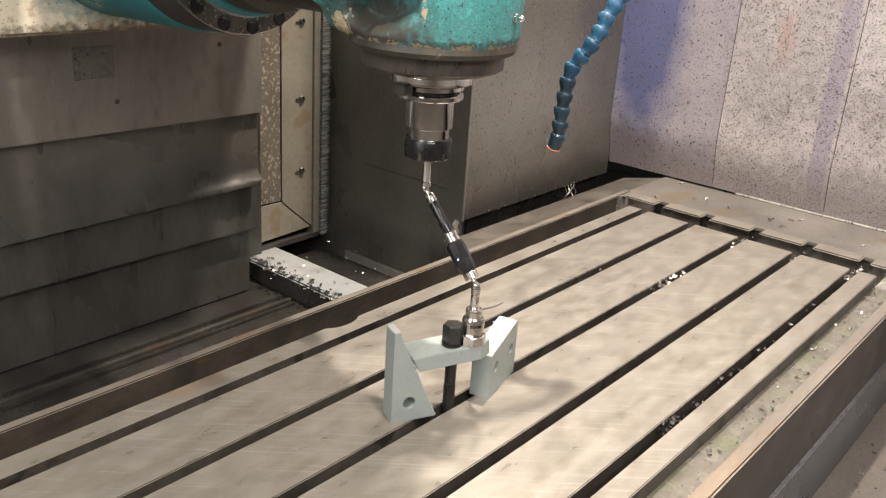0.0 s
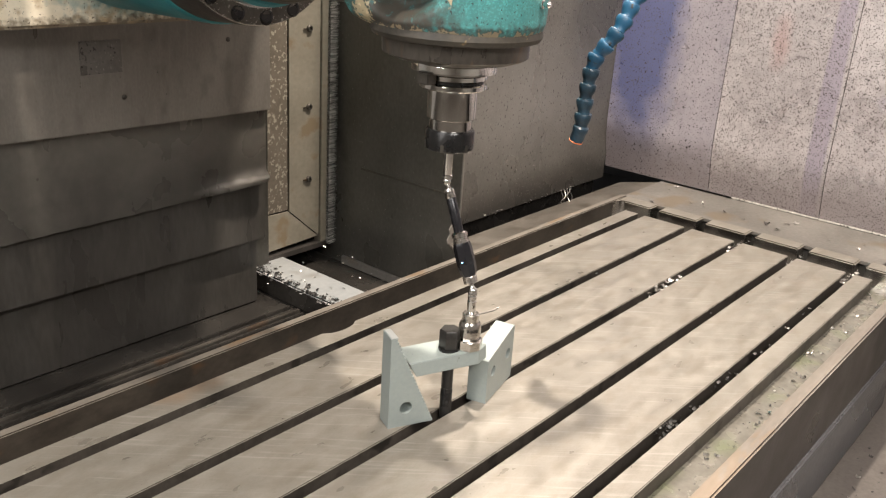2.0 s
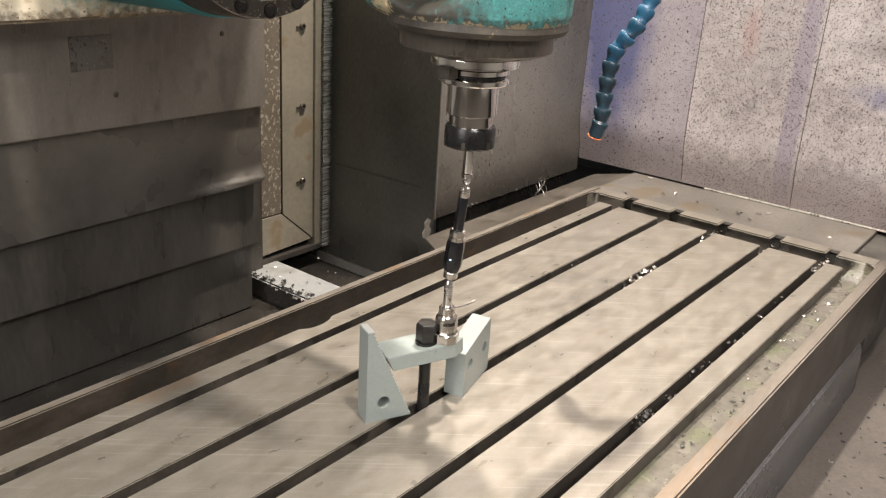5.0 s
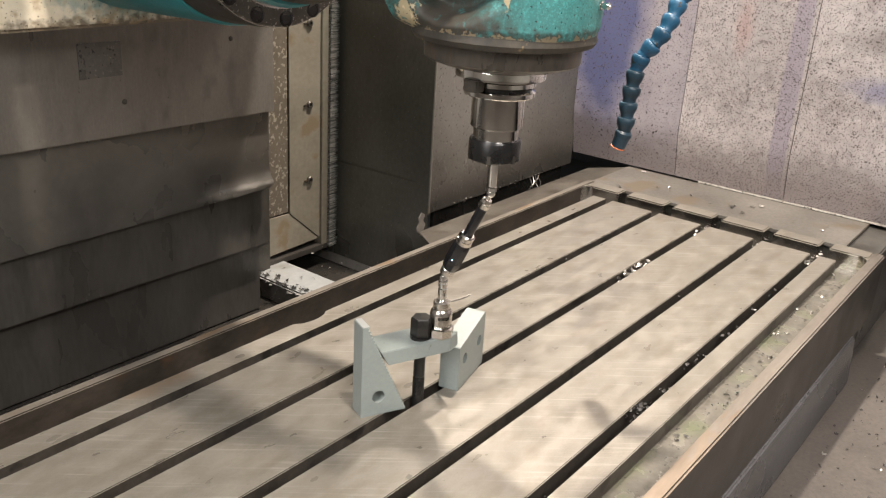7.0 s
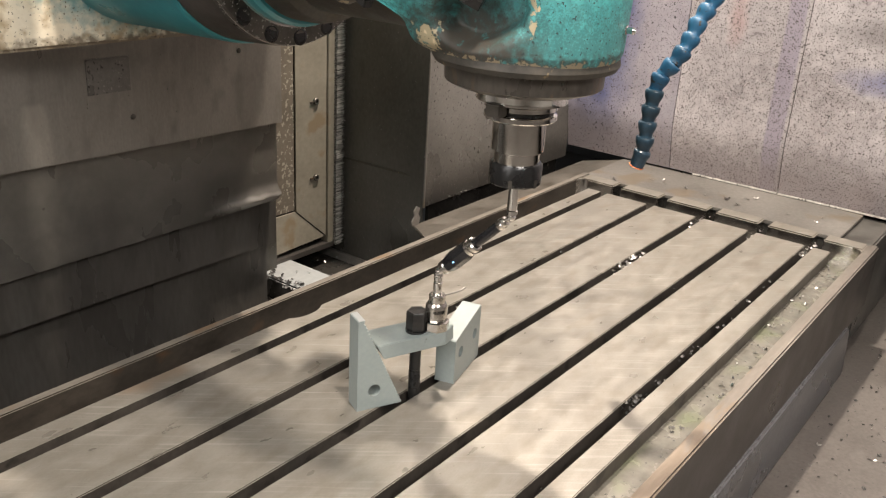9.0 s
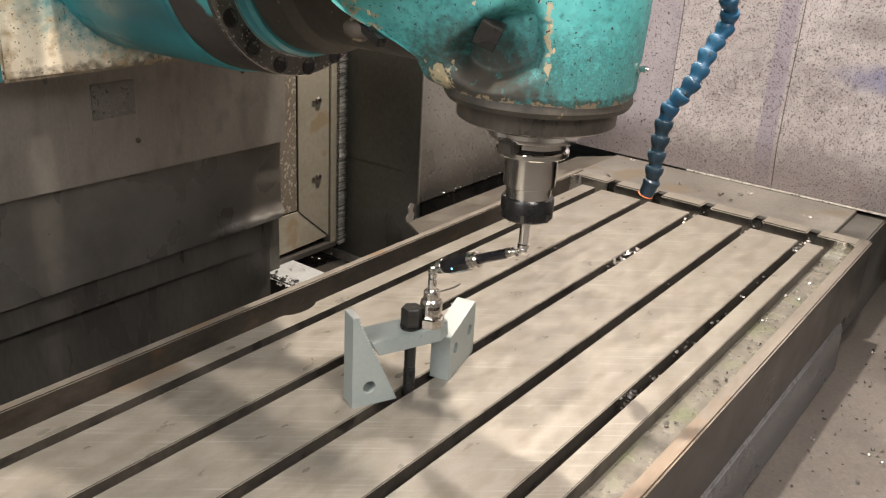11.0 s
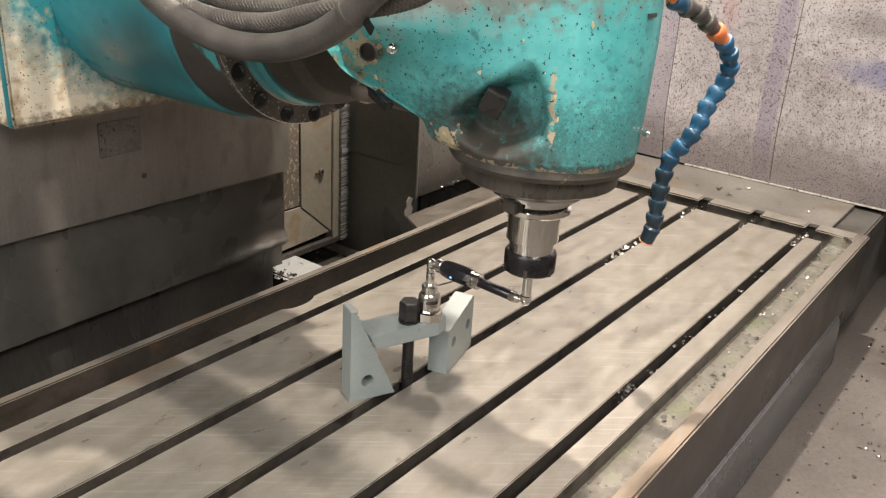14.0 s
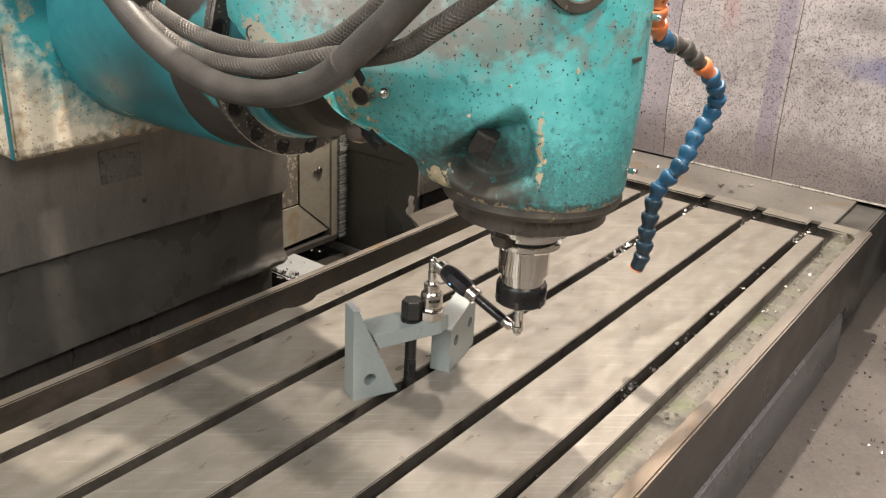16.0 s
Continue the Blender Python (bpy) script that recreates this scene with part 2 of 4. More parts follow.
M_GREASY = shade("greasy_iron", (0.060, 0.053, 0.045), (0.125, 0.111, 0.094), 0.34, 0.45, 20, 120, 0.12, stains=(0.16, 0.11, 0.07), stain_scale=24, stain_at=0.60, stretch=(1.6, 1.6, 0.6))
M_FLANGE = shade("oily_flange", (0.055, 0.050, 0.043), (0.135, 0.122, 0.107), 0.36, 0.4, 22, 120, 0.2, spots=(0.40, 0.38, 0.35), spot_scale=220, spot_at=0.615, stains=(0.02, 0.018, 0.016), stain_scale=20)
M_STEEL = shade("bright_steel", (0.50, 0.475, 0.44), (0.68, 0.65, 0.61), 0.22, 1.0, 12, 90, 0.02, rough_var=0.06)
M_TURNED = shade("turned_steel", (0.68, 0.66, 0.62), (0.84, 0.82, 0.78), 0.10, 1.0, 12, 90, 0.01, rough_var=0.05)
M_CHROME = shade("polished_steel", (0.70, 0.69, 0.67), (0.80, 0.79, 0.77), 0.10, 1.0, 20, 90, 0.0, rough_var=0.04)
M_BLACK = shade("black_oxide", (0.012, 0.012, 0.012), (0.022, 0.021, 0.020), 0.30, 0.2, 20, 200, 0.03)
M_PLASTIC = shade("black_plastic", (0.008, 0.008, 0.010), (0.014, 0.014, 0.016), 0.28, 0.0, 20, 200, 0.02)
M_PAINT = shade("grey_green_paint", (0.26, 0.30, 0.29), (0.31, 0.35, 0.335), 0.38, 0.0, 10, 160, 0.04, spots=(0.20, 0.22, 0.21), spot_scale=60, spot_at=0.72)
M_HOSE_BLUE = shade("blue_plastic", (0.010, 0.060, 0.125), (0.025, 0.10, 0.185), 0.42, 0.0, 30, 200, 0.05, per_object=0.3, spots=(0.03, 0.03, 0.03), spot_scale=120, spot_at=0.64)
M_DIRTY_BLUE = shade("dirty_blue_plastic", (0.010, 0.022, 0.034), (0.022, 0.055, 0.085), 0.4, 0.0, 40, 200, 0.08, per_object=0.3)
M_ORANGE = shade("orange_plastic", (0.55, 0.13, 0.04), (0.72, 0.22, 0.08), 0.4, 0.0, 30, 200, 0.05, spots=(0.08, 0.05, 0.03), spot_at=0.66)
M_RUBBER = shade("rubber_hose", (0.047, 0.042, 0.038), (0.094, 0.085, 0.076), 0.46, 0.0, 30, 420, 0.35, spots=(0.12, 0.11, 0.098), spot_scale=150, spot_at=0.71)
M_BRAID = shade("woven_jacket", (0.075, 0.067, 0.058), (0.145, 0.13, 0.112), 0.5, 0.1, 40, 300, 0.1)
M_SWARF = shade("swarf", (0.34, 0.32, 0.295), (0.58, 0.56, 0.53), 0.35, 1.0, 60, 200, 0.0)
M_SWARF_DARK = shade("dark_swarf", (0.03, 0.03, 0.028), (0.09, 0.085, 0.08), 0.4, 0.6, 60, 200, 0.0)
M_ROOM = shade("hall_wall", (0.38, 0.37, 0.355), (0.48, 0.47, 0.45), 0.7, 0.0, 2, 30)
M_BEAD = shade("sealant", (0.30, 0.28, 0.25), (0.62, 0.59, 0.54), 0.5, 0.0, 60, 200, 0.1, spots=(0.10, 0.09, 0.08), spot_scale=90, spot_at=0.6)
M_PAN = shade("oily_pan", (0.028, 0.025, 0.022), (0.062, 0.057, 0.050), 0.22, 0.3, 8, 120, 0.08, spots=(0.25, 0.24, 0.22), spot_scale=160, spot_at=0.73)
M_SILL = shade("glossy_ledge", (0.085, 0.085, 0.088), (0.17, 0.172, 0.18), 0.26, 0.35, 5, 80, 0.03, stains=(0.12, 0.115, 0.11), stain_scale=9, stain_at=0.55, stain_soft=0.2)
M_BASE = shade("base_paint", (0.085, 0.080, 0.072), (0.15, 0.142, 0.128), 0.35, 0.2, 6, 90, 0.06, stains=(0.05, 0.046, 0.04), stain_scale=7, stain_at=0.55, stain_soft=0.2)
M_TRAYBACK = shade("brown_tray", (0.095, 0.084, 0.070), (0.175, 0.157, 0.134), 0.42, 0.35, 8, 120, 0.06, stains=(0.07, 0.058, 0.044), stain_scale=14, stain_at=0.54, stain_soft=0.2, spots=(0.05, 0.045, 0.04), spot_scale=150, spot_at=0.70)
M_LUG = shade("flaking_lug", (0.05, 0.042, 0.034), (0.12, 0.098, 0.075), 0.6, 0.0, 30, 90, 0.3, spots=(0.36, 0.29, 0.19), spot_scale=55, spot_at=0.585)
M_NUT = shade("dull_black_steel", (0.028, 0.027, 0.025), (0.056, 0.053, 0.050), 0.33, 0.5, 30, 200, 0.05)
M_BAND = shade("grimy_band", (0.045, 0.039, 0.034), (0.085, 0.074, 0.064), 0.5, 0.1, 22, 120, 0.15, patch_rag=30, patches=[((-0.17, 0.39, 0.19), (0.06, 0.035, 0.065), (0.075, 0.33, 0.34), 1.0, 1.2, 0.08)])
M_WAY = shade("grey_way", (0.38, 0.40, 0.40), (0.52, 0.53, 0.52), 0.35, 0.3, 5, 80, 0.04, stains=(0.28, 0.26, 0.23), spots=(0.06, 0.06, 0.06), spot_at=0.71)
M_LED = bpy.data.materials.new("led")
M_LED.use_nodes = True
M_LED.node_tree.nodes["Principled BSDF"].inputs["Emission Color"].default_value = (0.15, 0.5, 1, 1)
M_LED.node_tree.nodes["Principled BSDF"].inputs["Emission Strength"].default_value = 6

# ---- building blocks ----
ORIGIN = {}
CARRIED = set()
K = 1.0175


def reach(v):
    """Sets what the column carries at its true distance from the eye."""
    return Vector(EYE) + K * (Vector(v) - Vector(EYE))


def thing(name, at, label, category, group="", kind="", carried=False):
    ob = new(name)
    if carried:
        CARRIED.add(ob)
        at = reach(at)
    ob.empty_display_size = 0.05
    ob.location = at
    ORIGIN[ob] = Vector(at)
    return tagged(ob, label, category, group, kind)


def part(name, bm, material, parent=None, label="", smooth=True, angle=35, sides=False):
    """One mesh object; its vertices are given in the place's own metres."""
    top = parent
    while top is not None and top.parent is not None:
        top = top.parent
    if top in CARRIED:
        for v in bm.verts:
            v.co = reach(v.co)
    if top is not None:
        bmesh.ops.translate(bm, verts=bm.verts, vec=-ORIGIN[top])
    bmesh.ops.recalc_face_normals(bm, faces=bm.faces)
    lim = radians(angle)
    for f in bm.faces:
        f.smooth = smooth
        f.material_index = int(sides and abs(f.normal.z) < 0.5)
    if smooth:
        for e in bm.edges:
            if len(e.link_faces) == 2 and e.calc_face_angle(0) > lim:
                e.smooth = False
    me = bpy.data.meshes.new(name)
    bm.to_mesh(me)
    bm.free()
    for mt in (material if isinstance(material, (list, tuple)) else (material,)):
        me.materials.append(mt)
    ob = new(name, me)
    if parent is not None:
        ob.parent = parent
    if label:
        tagged(ob, label)
    return ob


def box(x0, x1, y0, y1, z0, z1, bevel=0.0, bm=None):
    out = bm or bmesh.new()
    b = bmesh.new()
    bmesh.ops.create_cube(b, size=1)
    for v in b.verts:
        v.co = Vector((x0 + (v.co.x + 0.5) * (x1 - x0), y0 + (v.co.y + 0.5) * (y1 - y0), z0 + (v.co.z + 0.5) * (z1 - z0)))
    if bevel:
        bmesh.ops.bevel(b, geom=b.edges[:], offset=bevel, segments=2, affect="EDGES")
    return merge(out, b)


def merge(out, b, m=None):
    if m is not None:
        bmesh.ops.transform(b, matrix=m, verts=b.verts)
    vs = [out.verts.new(v.co) for v in b.verts]
    b.verts.index_update()
    for f in b.faces:
        try:
            out.faces.new([vs[v.index] for v in f.verts])
        except ValueError:
            pass
    b.free()
    return out


def prism(poly, a, b, axis="z", bevel=0.0, bm=None):
    """A flat outline drawn out from a to b along an axis: z takes (x, y), y takes (x, z), x takes (y, z)."""
    put = {"z": lambda p, h: (p[0], p[1], h), "y": lambda p, h: (p[0], h, p[1]), "x": lambda p, h: (h, p[0], p[1])}[axis]
    t = bmesh.new()
    lo, hi = [t.verts.new(put(p, a)) for p in poly], [t.verts.new(put(p, b)) for p in poly]
    t.faces.new(lo), t.faces.new(hi)
    for i in range(len(poly)):
        j = (i + 1) % len(poly)
        t.faces.new((lo[i], lo[j], hi[j], hi[i]))
    bmesh.ops.recalc_face_normals(t, faces=t.faces)
    if bevel:
        bmesh.ops.bevel(t, geom=t.edges[:], offset=bevel, segments=2, affect="EDGES")
    return merge(bm or bmesh.new(), t)


def lathe(profile, m=None, segs=32, bm=None):
    """Turned round the z axis from (radius, height) pairs, closed at both ends, then placed by m."""
    t = bmesh.new()
    rings = []
    for r, z in profile:
        rings.append([t.verts.new((r * math.cos(2 * math.pi * i / segs), r * math.sin(2 * math.pi * i / segs), z)) for i in range(segs)])
    for p, q in zip(rings, rings[1:]):
        for i in range(segs):
            t.faces.new((p[i], p[(i + 1) % segs], q[(i + 1) % segs], q[i]))
    t.faces.new(rings[0][::-1]), t.faces.new(rings[-1])
    return merge(bm or bmesh.new(), t, m)


def along(p, q):
    """Places the z axis on the line from p towards q."""
    p, q = Vector(p), Vector(q)
    return Matrix.Translation(p) @ (q - p).to_track_quat("Z", "Y").to_matrix().to_4x4()


def smooth_path(pts, n):
    pts = [Vector(p) for p in pts]
    ext = [2 * pts[0] - pts[1], *pts, 2 * pts[-1] - pts[-2]]
    out = []
    for i in range(len(pts) - 1):
        a, b, c, d = ext[i:i + 4]
        for k in range(n):
            u = k / n
            out.append(0.5 * ((2 * b) + (c - a) * u + (2 * a - 5 * b + 4 * c - d) * u * u + (3 * b - a - 3 * c + d) * u ** 3))
    return out + [pts[-1]]


def tube(pts, radius, segs=16, n=8, bm=None):
    path = smooth_path(pts, n)
    t = bmesh.new()
    rings, side = [], Vector((0, 0, 1))
    for i, p in enumerate(path):
        d = (path[min(i + 1, len(path) - 1)] - path[max(i - 1, 0)]).normalized()
        side = (side - d * side.dot(d)).normalized()
        up = d.cross(side)
        r = radius(i / (len(path) - 1)) if callable(radius) else radius
        rings.append([t.verts.new(p + r * (math.cos(2 * math.pi * k / segs) * side + math.sin(2 * math.pi * k / segs) * up)) for k in range(segs)])
    for p, q in zip(rings, rings[1:]):
        for k in range(segs):
            t.faces.new((p[k], p[(k + 1) % segs], q[(k + 1) % segs], q[k]))
    t.faces.new(rings[0][::-1]), t.faces.new(rings[-1])
    return merge(bm or bmesh.new(), t)


def hexagon(r, z0, z1, m, chamfer=0.0):
    prof = [(r * (0.93 if chamfer else 1), z0), (r, z0 + chamfer), (r, z1 - chamfer), (r * (0.9 if chamfer else 1), z1)]
    return lathe(prof, m, 6)


def structure(name, bm, material, label, smooth=False):
    return tagged(part(name, bm, material, None, label, smooth), label, name.split("_")[0], kind="structure")


# ---- the hall, the floor and the fixed guards ----
WALL_X, GUARD_Y, GUARD_X = 2.245, 1.224, 1.5625
structure("floor", box(-3, 3.0, -3, 3.2, -0.32, -0.2535), M_FLOOR, "oily grey steel chip floor strewn with swarf")
structure("chip_pan", box(-1.5, 1.56, 1.045, 3.1, -0.2534, -0.2526), M_PAN, "black oily chip pan behind the table")
structure("wall_west", box(-3.1, -3, -3, 3.2, -0.2535, 2.7), M_ROOM, "plain pale hall wall")
structure("wall_south", box(-3, WALL_X, -3.1, -3, -0.2535, 2.7), M_ROOM, "plain pale hall wall")
structure("wall_north", box(-3, WALL_X, 3.2, 3.3, -0.2535, 2.7), M_ROOM, "plain pale hall wall")
structure("ceiling", box(-3.1, WALL_X + 0.1, -3.1, 3.3, 2.7, 2.8), M_ROOM, "plain pale hall ceiling")

# end guard: upright sheets with folded joints
guard = thing("end_guard", (WALL_X, 0.6, 0), "speckled grey sheet-metal guard behind the table end", "guard")
edges = [1.2235, 0.898, 0.5985, 0.298, 0.0, -0.6, -1.4, -3.0]
FOLD = [(WALL_X, -0.002), (WALL_X - 0.009, 0.045), (WALL_X - 0.020, 0.095), (WALL_X - 0.0245, 0.125), (WALL_X - 0.0255, 0.150), (WALL_X - 0.0255, 2.7)]
for k, (a, b) in enumerate(zip(edges, edges[1:])):
    sheet = FOLD + [(x + 0.018, z) for x, z in reversed(FOLD)]
    part("panel", prism(sheet, b + 0.0010, a - 0.0010, "y"), M_BLUE if k == 0 else M_WALL, guard, "bluish sheet" if k == 0 else "", angle=30)
    if k:
        part("joint", prism([(x + 0.004, z) for x, z in FOLD] + [(x + 0.017, z) for x, z in reversed(FOLD)], a - 0.004, a + 0.004, "y"), M_GRIME, guard)
part("sealant", box(WALL_X - 0.0015, WALL_X + 0.001, 0.30, 0.83, -0.0055, -0.0008, 0.0006), M_BEAD, guard, "thin pale bead of sealant")
structure("base_casing", box(2.03, 3.0, 0.317, 1.03, -0.2535, -0.016, 0.004), M_BASE, "grey painted machine base below the plate")
structure("wall_east", box(3.0, 3.1, -3, 3.2, -0.32, 0.03), M_ROOM, "plain closing wall under the guard")
structure("ledge_east", box(WALL_X + 0.002, 3.0, -3, 1.2, 0.0, 0.03), M_ROOM, "plain ledge behind the guard")

# rear guard: a dark box beside the column, its left side swept by the brush
rear = thing("rear_guard", (1.9, 1.5, -0.02), "dark oily sheet-metal guard behind the table", "guard")
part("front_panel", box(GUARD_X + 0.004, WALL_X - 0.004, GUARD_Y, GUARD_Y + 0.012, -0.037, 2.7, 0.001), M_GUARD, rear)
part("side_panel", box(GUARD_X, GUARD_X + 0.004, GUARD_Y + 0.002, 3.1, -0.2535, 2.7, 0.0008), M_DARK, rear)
part("folded_edge", box(GUARD_X - 0.002, GUARD_X + 0.003, GUARD_Y - 0.003, GUARD_Y + 0.001, -0.038, 2.7, 0.0008), M_TRAY, rear, "worn bright folded edge")
part("inner_panel", box(GUARD_X + 0.06, WALL_X - 0.004, GUARD_Y + 0.03, GUARD_Y + 0.04, -0.2535, -0.030), M_PAN, rear)
part("lap_seam", prism([(1.262, 0.0335), (1.285, 0.0365), (1.56, 0.0335), (1.56, 0.0275), (1.285, 0.0315)], GUARD_X - 0.0022, GUARD_X + 0.0005, "x", 0.0006), M_GRIME, rear, "dark lapped sheet edge")
part("base_kerb", box(GUARD_X - 0.010, GUARD_X - 0.0005, 1.05, 1.62, -0.2526, -0.229, 0.002), M_TRAY, rear, "worn kerb along the sheet's foot")

# tray between the table and the rear guard
tray = thing("rear_tray", (1.8, 1.1, -0.03), "pale grey folded tray sheet along the table's back", "tray")
bm = bmesh.new()
quad = [(1.347, 1.041, -0.010), (2.243, 1.041, -0.010), (2.243, 1.166, -0.040), (1.455, 1.166, -0.040)]
top = [bm.verts.new(v) for v in quad]
low = [bm.verts.new((x, y, z - 0.003)) for x, y, z in quad]
bm.faces.new(top), bm.faces.new(low[::-1])
for i in range(4):
    bm.faces.new((top[i], low[i], low[(i + 1) % 4], top[(i + 1) % 4]))
part("sheet", bm, M_TRAYBACK, tray, smooth=False)
part("lip", tube([(1.345, 1.040, -0.012), (1.395, 1.098, -0.024), (1.449, 1.160, -0.038)], 0.0026, 8, 4), M_STEEL, tray, "bent bright lip")
ragged = [(1.450, -0.040), (1.446, -0.028), (1.455, -0.016), (1.452, -0.004), (1.462, 0.006), (1.474, -0.001), (1.468, -0.014), (1.476, -0.024), (1.470, -0.040)]
part("torn_end", prism(ragged, 1.1625, 1.1660, "y", 0.0006), M_TRAY, tray, "torn pale sheet end", smooth=False)

# ---- the table ----
PITCH, SLOT, END_X, RIM_X = 0.1252, 0.018, 1.900, 1.969
START_X = -0.45
FAR = [0.927 - PITCH * k for k in range(5)]
table = thing("milling_table", (0.9, 0.65, -0.2535), "ground steel machine table with five T-slots and a coolant gutter", "machine table")
strips = [(FAR[0], 0.962)] + [(FAR[k + 1], FAR[k] - SLOT) for k in range(4)] + [(0.372, FAR[4] - SLOT)]
for k, (a, b) in enumerate(strips):
    if k == 0:
        poly = [(START_X, a), (END_X, a), (END_X, b), (0.958, b)]
        poly += [(0.958 - 0.070 * u, b - 0.011 * math.sin(math.pi * u) ** 0.6) for u in (0.12, 0.25, 0.4, 0.55, 0.7, 0.85)]
        poly += [(0.885, b + 0.002), (START_X, b + 0.003)]
        part("table_strip", prism(poly, -0.030, 0, "z"), [M_TABLE, M_FLANK_SHADE], table, sides=True)
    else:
        part("table_strip", box(START_X, END_X, a, b, -0.030, 0, 0.0014), [M_TABLE, M_FLANK_SHADE], table, sides=True)
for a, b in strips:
    part("slot_flank", box(START_X, END_X - 0.001, a + 0.009, b - 0.009, -0.055, -0.030), M_SLOT_SHADE, table)
part("slot_bed", box(START_X, RIM_X, 0.30, 1.03, -0.065, -0.055), M_SLOT_SHADE, table)
part("body", box(START_X, 1.985, 0.300, 1.030, -0.150, -0.065), M_CASTING, table, "dark painted table casting")
part("front_gutter", box(START_X, RIM_X, 0.322, 0.372, -0.055, -0.026), M_GUTTER, table, "gutter wet with greenish coolant")
part("back_gutter", box(START_X, RIM_X, 0.965, 1.023, -0.0548, -0.0515), M_SLOT_SHADE, table)
part("front_rim", box(START_X, 2.017, 0.299, 0.322, -0.142, 0, 0.003), [M_RIM, M_CASTING], table, "rust-stained gutter rim", sides=True)
# Rusty sides kept extra dark: the inner face's shade is in the colour.
part("back_rim", box(START_X, 2.017, 1.023, 1.040, -0.175, 0, 0.002), [M_WORN, M_RUSTY], table, "worn rim with a bright edge", sides=True)
cuts = [0.322] + [v for k in (4, 3, 2, 1, 0) for v in (FAR[k] - SLOT - 0.002, FAR[k] + 0.002)] + [1.023]
for a, b in zip(cuts[::2], cuts[1::2]):
    part("end_rim", box(RIM_X, 2.017, a, b, -0.065, -0.001, 0.003), [M_TABLE, M_STEEL], table, "bright milled end rim", sides=True)
for y, s in ((0.322, 1), (1.023, -1)):
    arc = [(RIM_X - 0.022 + 0.022 * math.sin(u * math.pi / 16), y + s * (0.022 - 0.022 * math.cos(u * math.pi / 16))) for u in range(9)]
    part("corner_fillet", prism([(RIM_X + 0.002, y - s * 0.002)] + arc, -0.055, -0.0016, "z"), [M_TABLE, M_STEEL], table, sides=True)
part("end_bed", box(END_X, RIM_X, 0.372, 1.023, -0.055, -0.042), M_SLOT_SHADE, table)
bm = prism([(0.301, -0.1415), (0.2965, -0.1430), (0.292, -0.152), (0.286, -0.2535), (0.310, -0.2535)], START_X, 1.87, "x")
bmesh.ops.bevel(bm, geom=bm.edges[:], offset=0.004, segments=3, affect="EDGES")
part("sill", bm, M_SILL, table, "smooth grey ledge under the table's front")
part("foot", box(START_X, 1.87, 0.304, 1.0, -0.2535, -0.151), M_CASTING, table)
part("end_plate", prism([(2.019, 0.385), (2.243, 0.385), (2.243, 1.038), (2.019, 1.038)], -0.014, -0.006, "z", 0.001), M_TRAY, table, "pale steel plate past the table's end")

# ---- the way, rails and floor behind the table ----
way = thing("guideway", (1.3, 1.9, -0.2535), "pale grey guideway block littered with dark swarf", "guideway")
part("block", box(1.272, 1.382, 1.10, 3.0, -0.2525, -0.200, 0.004), [M_WAY, M_PAN], way, sides=True)


# ---- the column, which slides to and fro across the table ----
column = thing("machine_column", (0.855, 1.6, -0.2), "machine column with a beige front frame and dark casing", "machine column", carried=True)
part("casing", box(0.44, 1.30, 1.56, 2.35, -0.233, 2.3), M_DARK, column)
# frame: mitred beige sheet strips, sloping in to the covers
def strip_sheet(pts, t=0.004):
    b = bmesh.new()
    hi = [b.verts.new(v) for v in pts]
    lo = [b.verts.new((x, y + t, z)) for x, y, z in pts]
    b.faces.new(hi), b.faces.new(lo[::-1])
    for i in range(len(pts)):
        j = (i + 1) % len(pts)
        b.faces.new((hi[i], lo[i], lo[j], hi[j]))
    return b
upright = part("frame_upright", strip_sheet([(1.391, 1.588, -0.073), (1.391, 1.588, 2.2), (1.484, 1.580, 2.2), (1.484, 1.580, -0.157)]), M_FRAME, column, "beige painted frame strip", smooth=False)
part("frame_foot", strip_sheet([(1.16, 1.590, -0.073), (1.389, 1.590, -0.074), (1.483, 1.582, -0.159), (1.16, 1.582, -0.173)]), M_FRAME, column, "beige painted frame strip", smooth=False)
part("frame_fold", box(1.4855, 1.506, 1.574, 1.600, -0.182, 2.2, 0.001), M_FRAME, column)
part("foot_fold", box(1.16, 1.505, 1.572, 1.600, -0.190, -0.176, 0.001), M_CASTING, column)
part("peeling_strip", box(1.295, 1.3905, 1.594, 1.604, -0.07, 2.2), M_PEEL, column, "strip with flaking cream paint")
part("inner_strip", box(1.20, 1.294, 1.594, 1.604, -0.07, 2.2), M_PEEL, column)
for z in (0.004, 0.193, 0.385, 0.58):
    b = part("bolt", lathe([(0.0085, 0), (0.0085, 0.006), (0.007, 0.008), (0.004, 0.008), (0.004, 0.003)], along((1.4505, 1.585, z), (1.4505, 1.2, z)), 16), M_IRON, column)
    part("rust_streak", box(1.432, 1.446, 1.5805, 1.5835, z - 0.003, z + 0.001, 0.0005), M_RUSTY, column)
# brush: a strip of stiff bristle tufts
random.seed(5)
bm = bmesh.new()
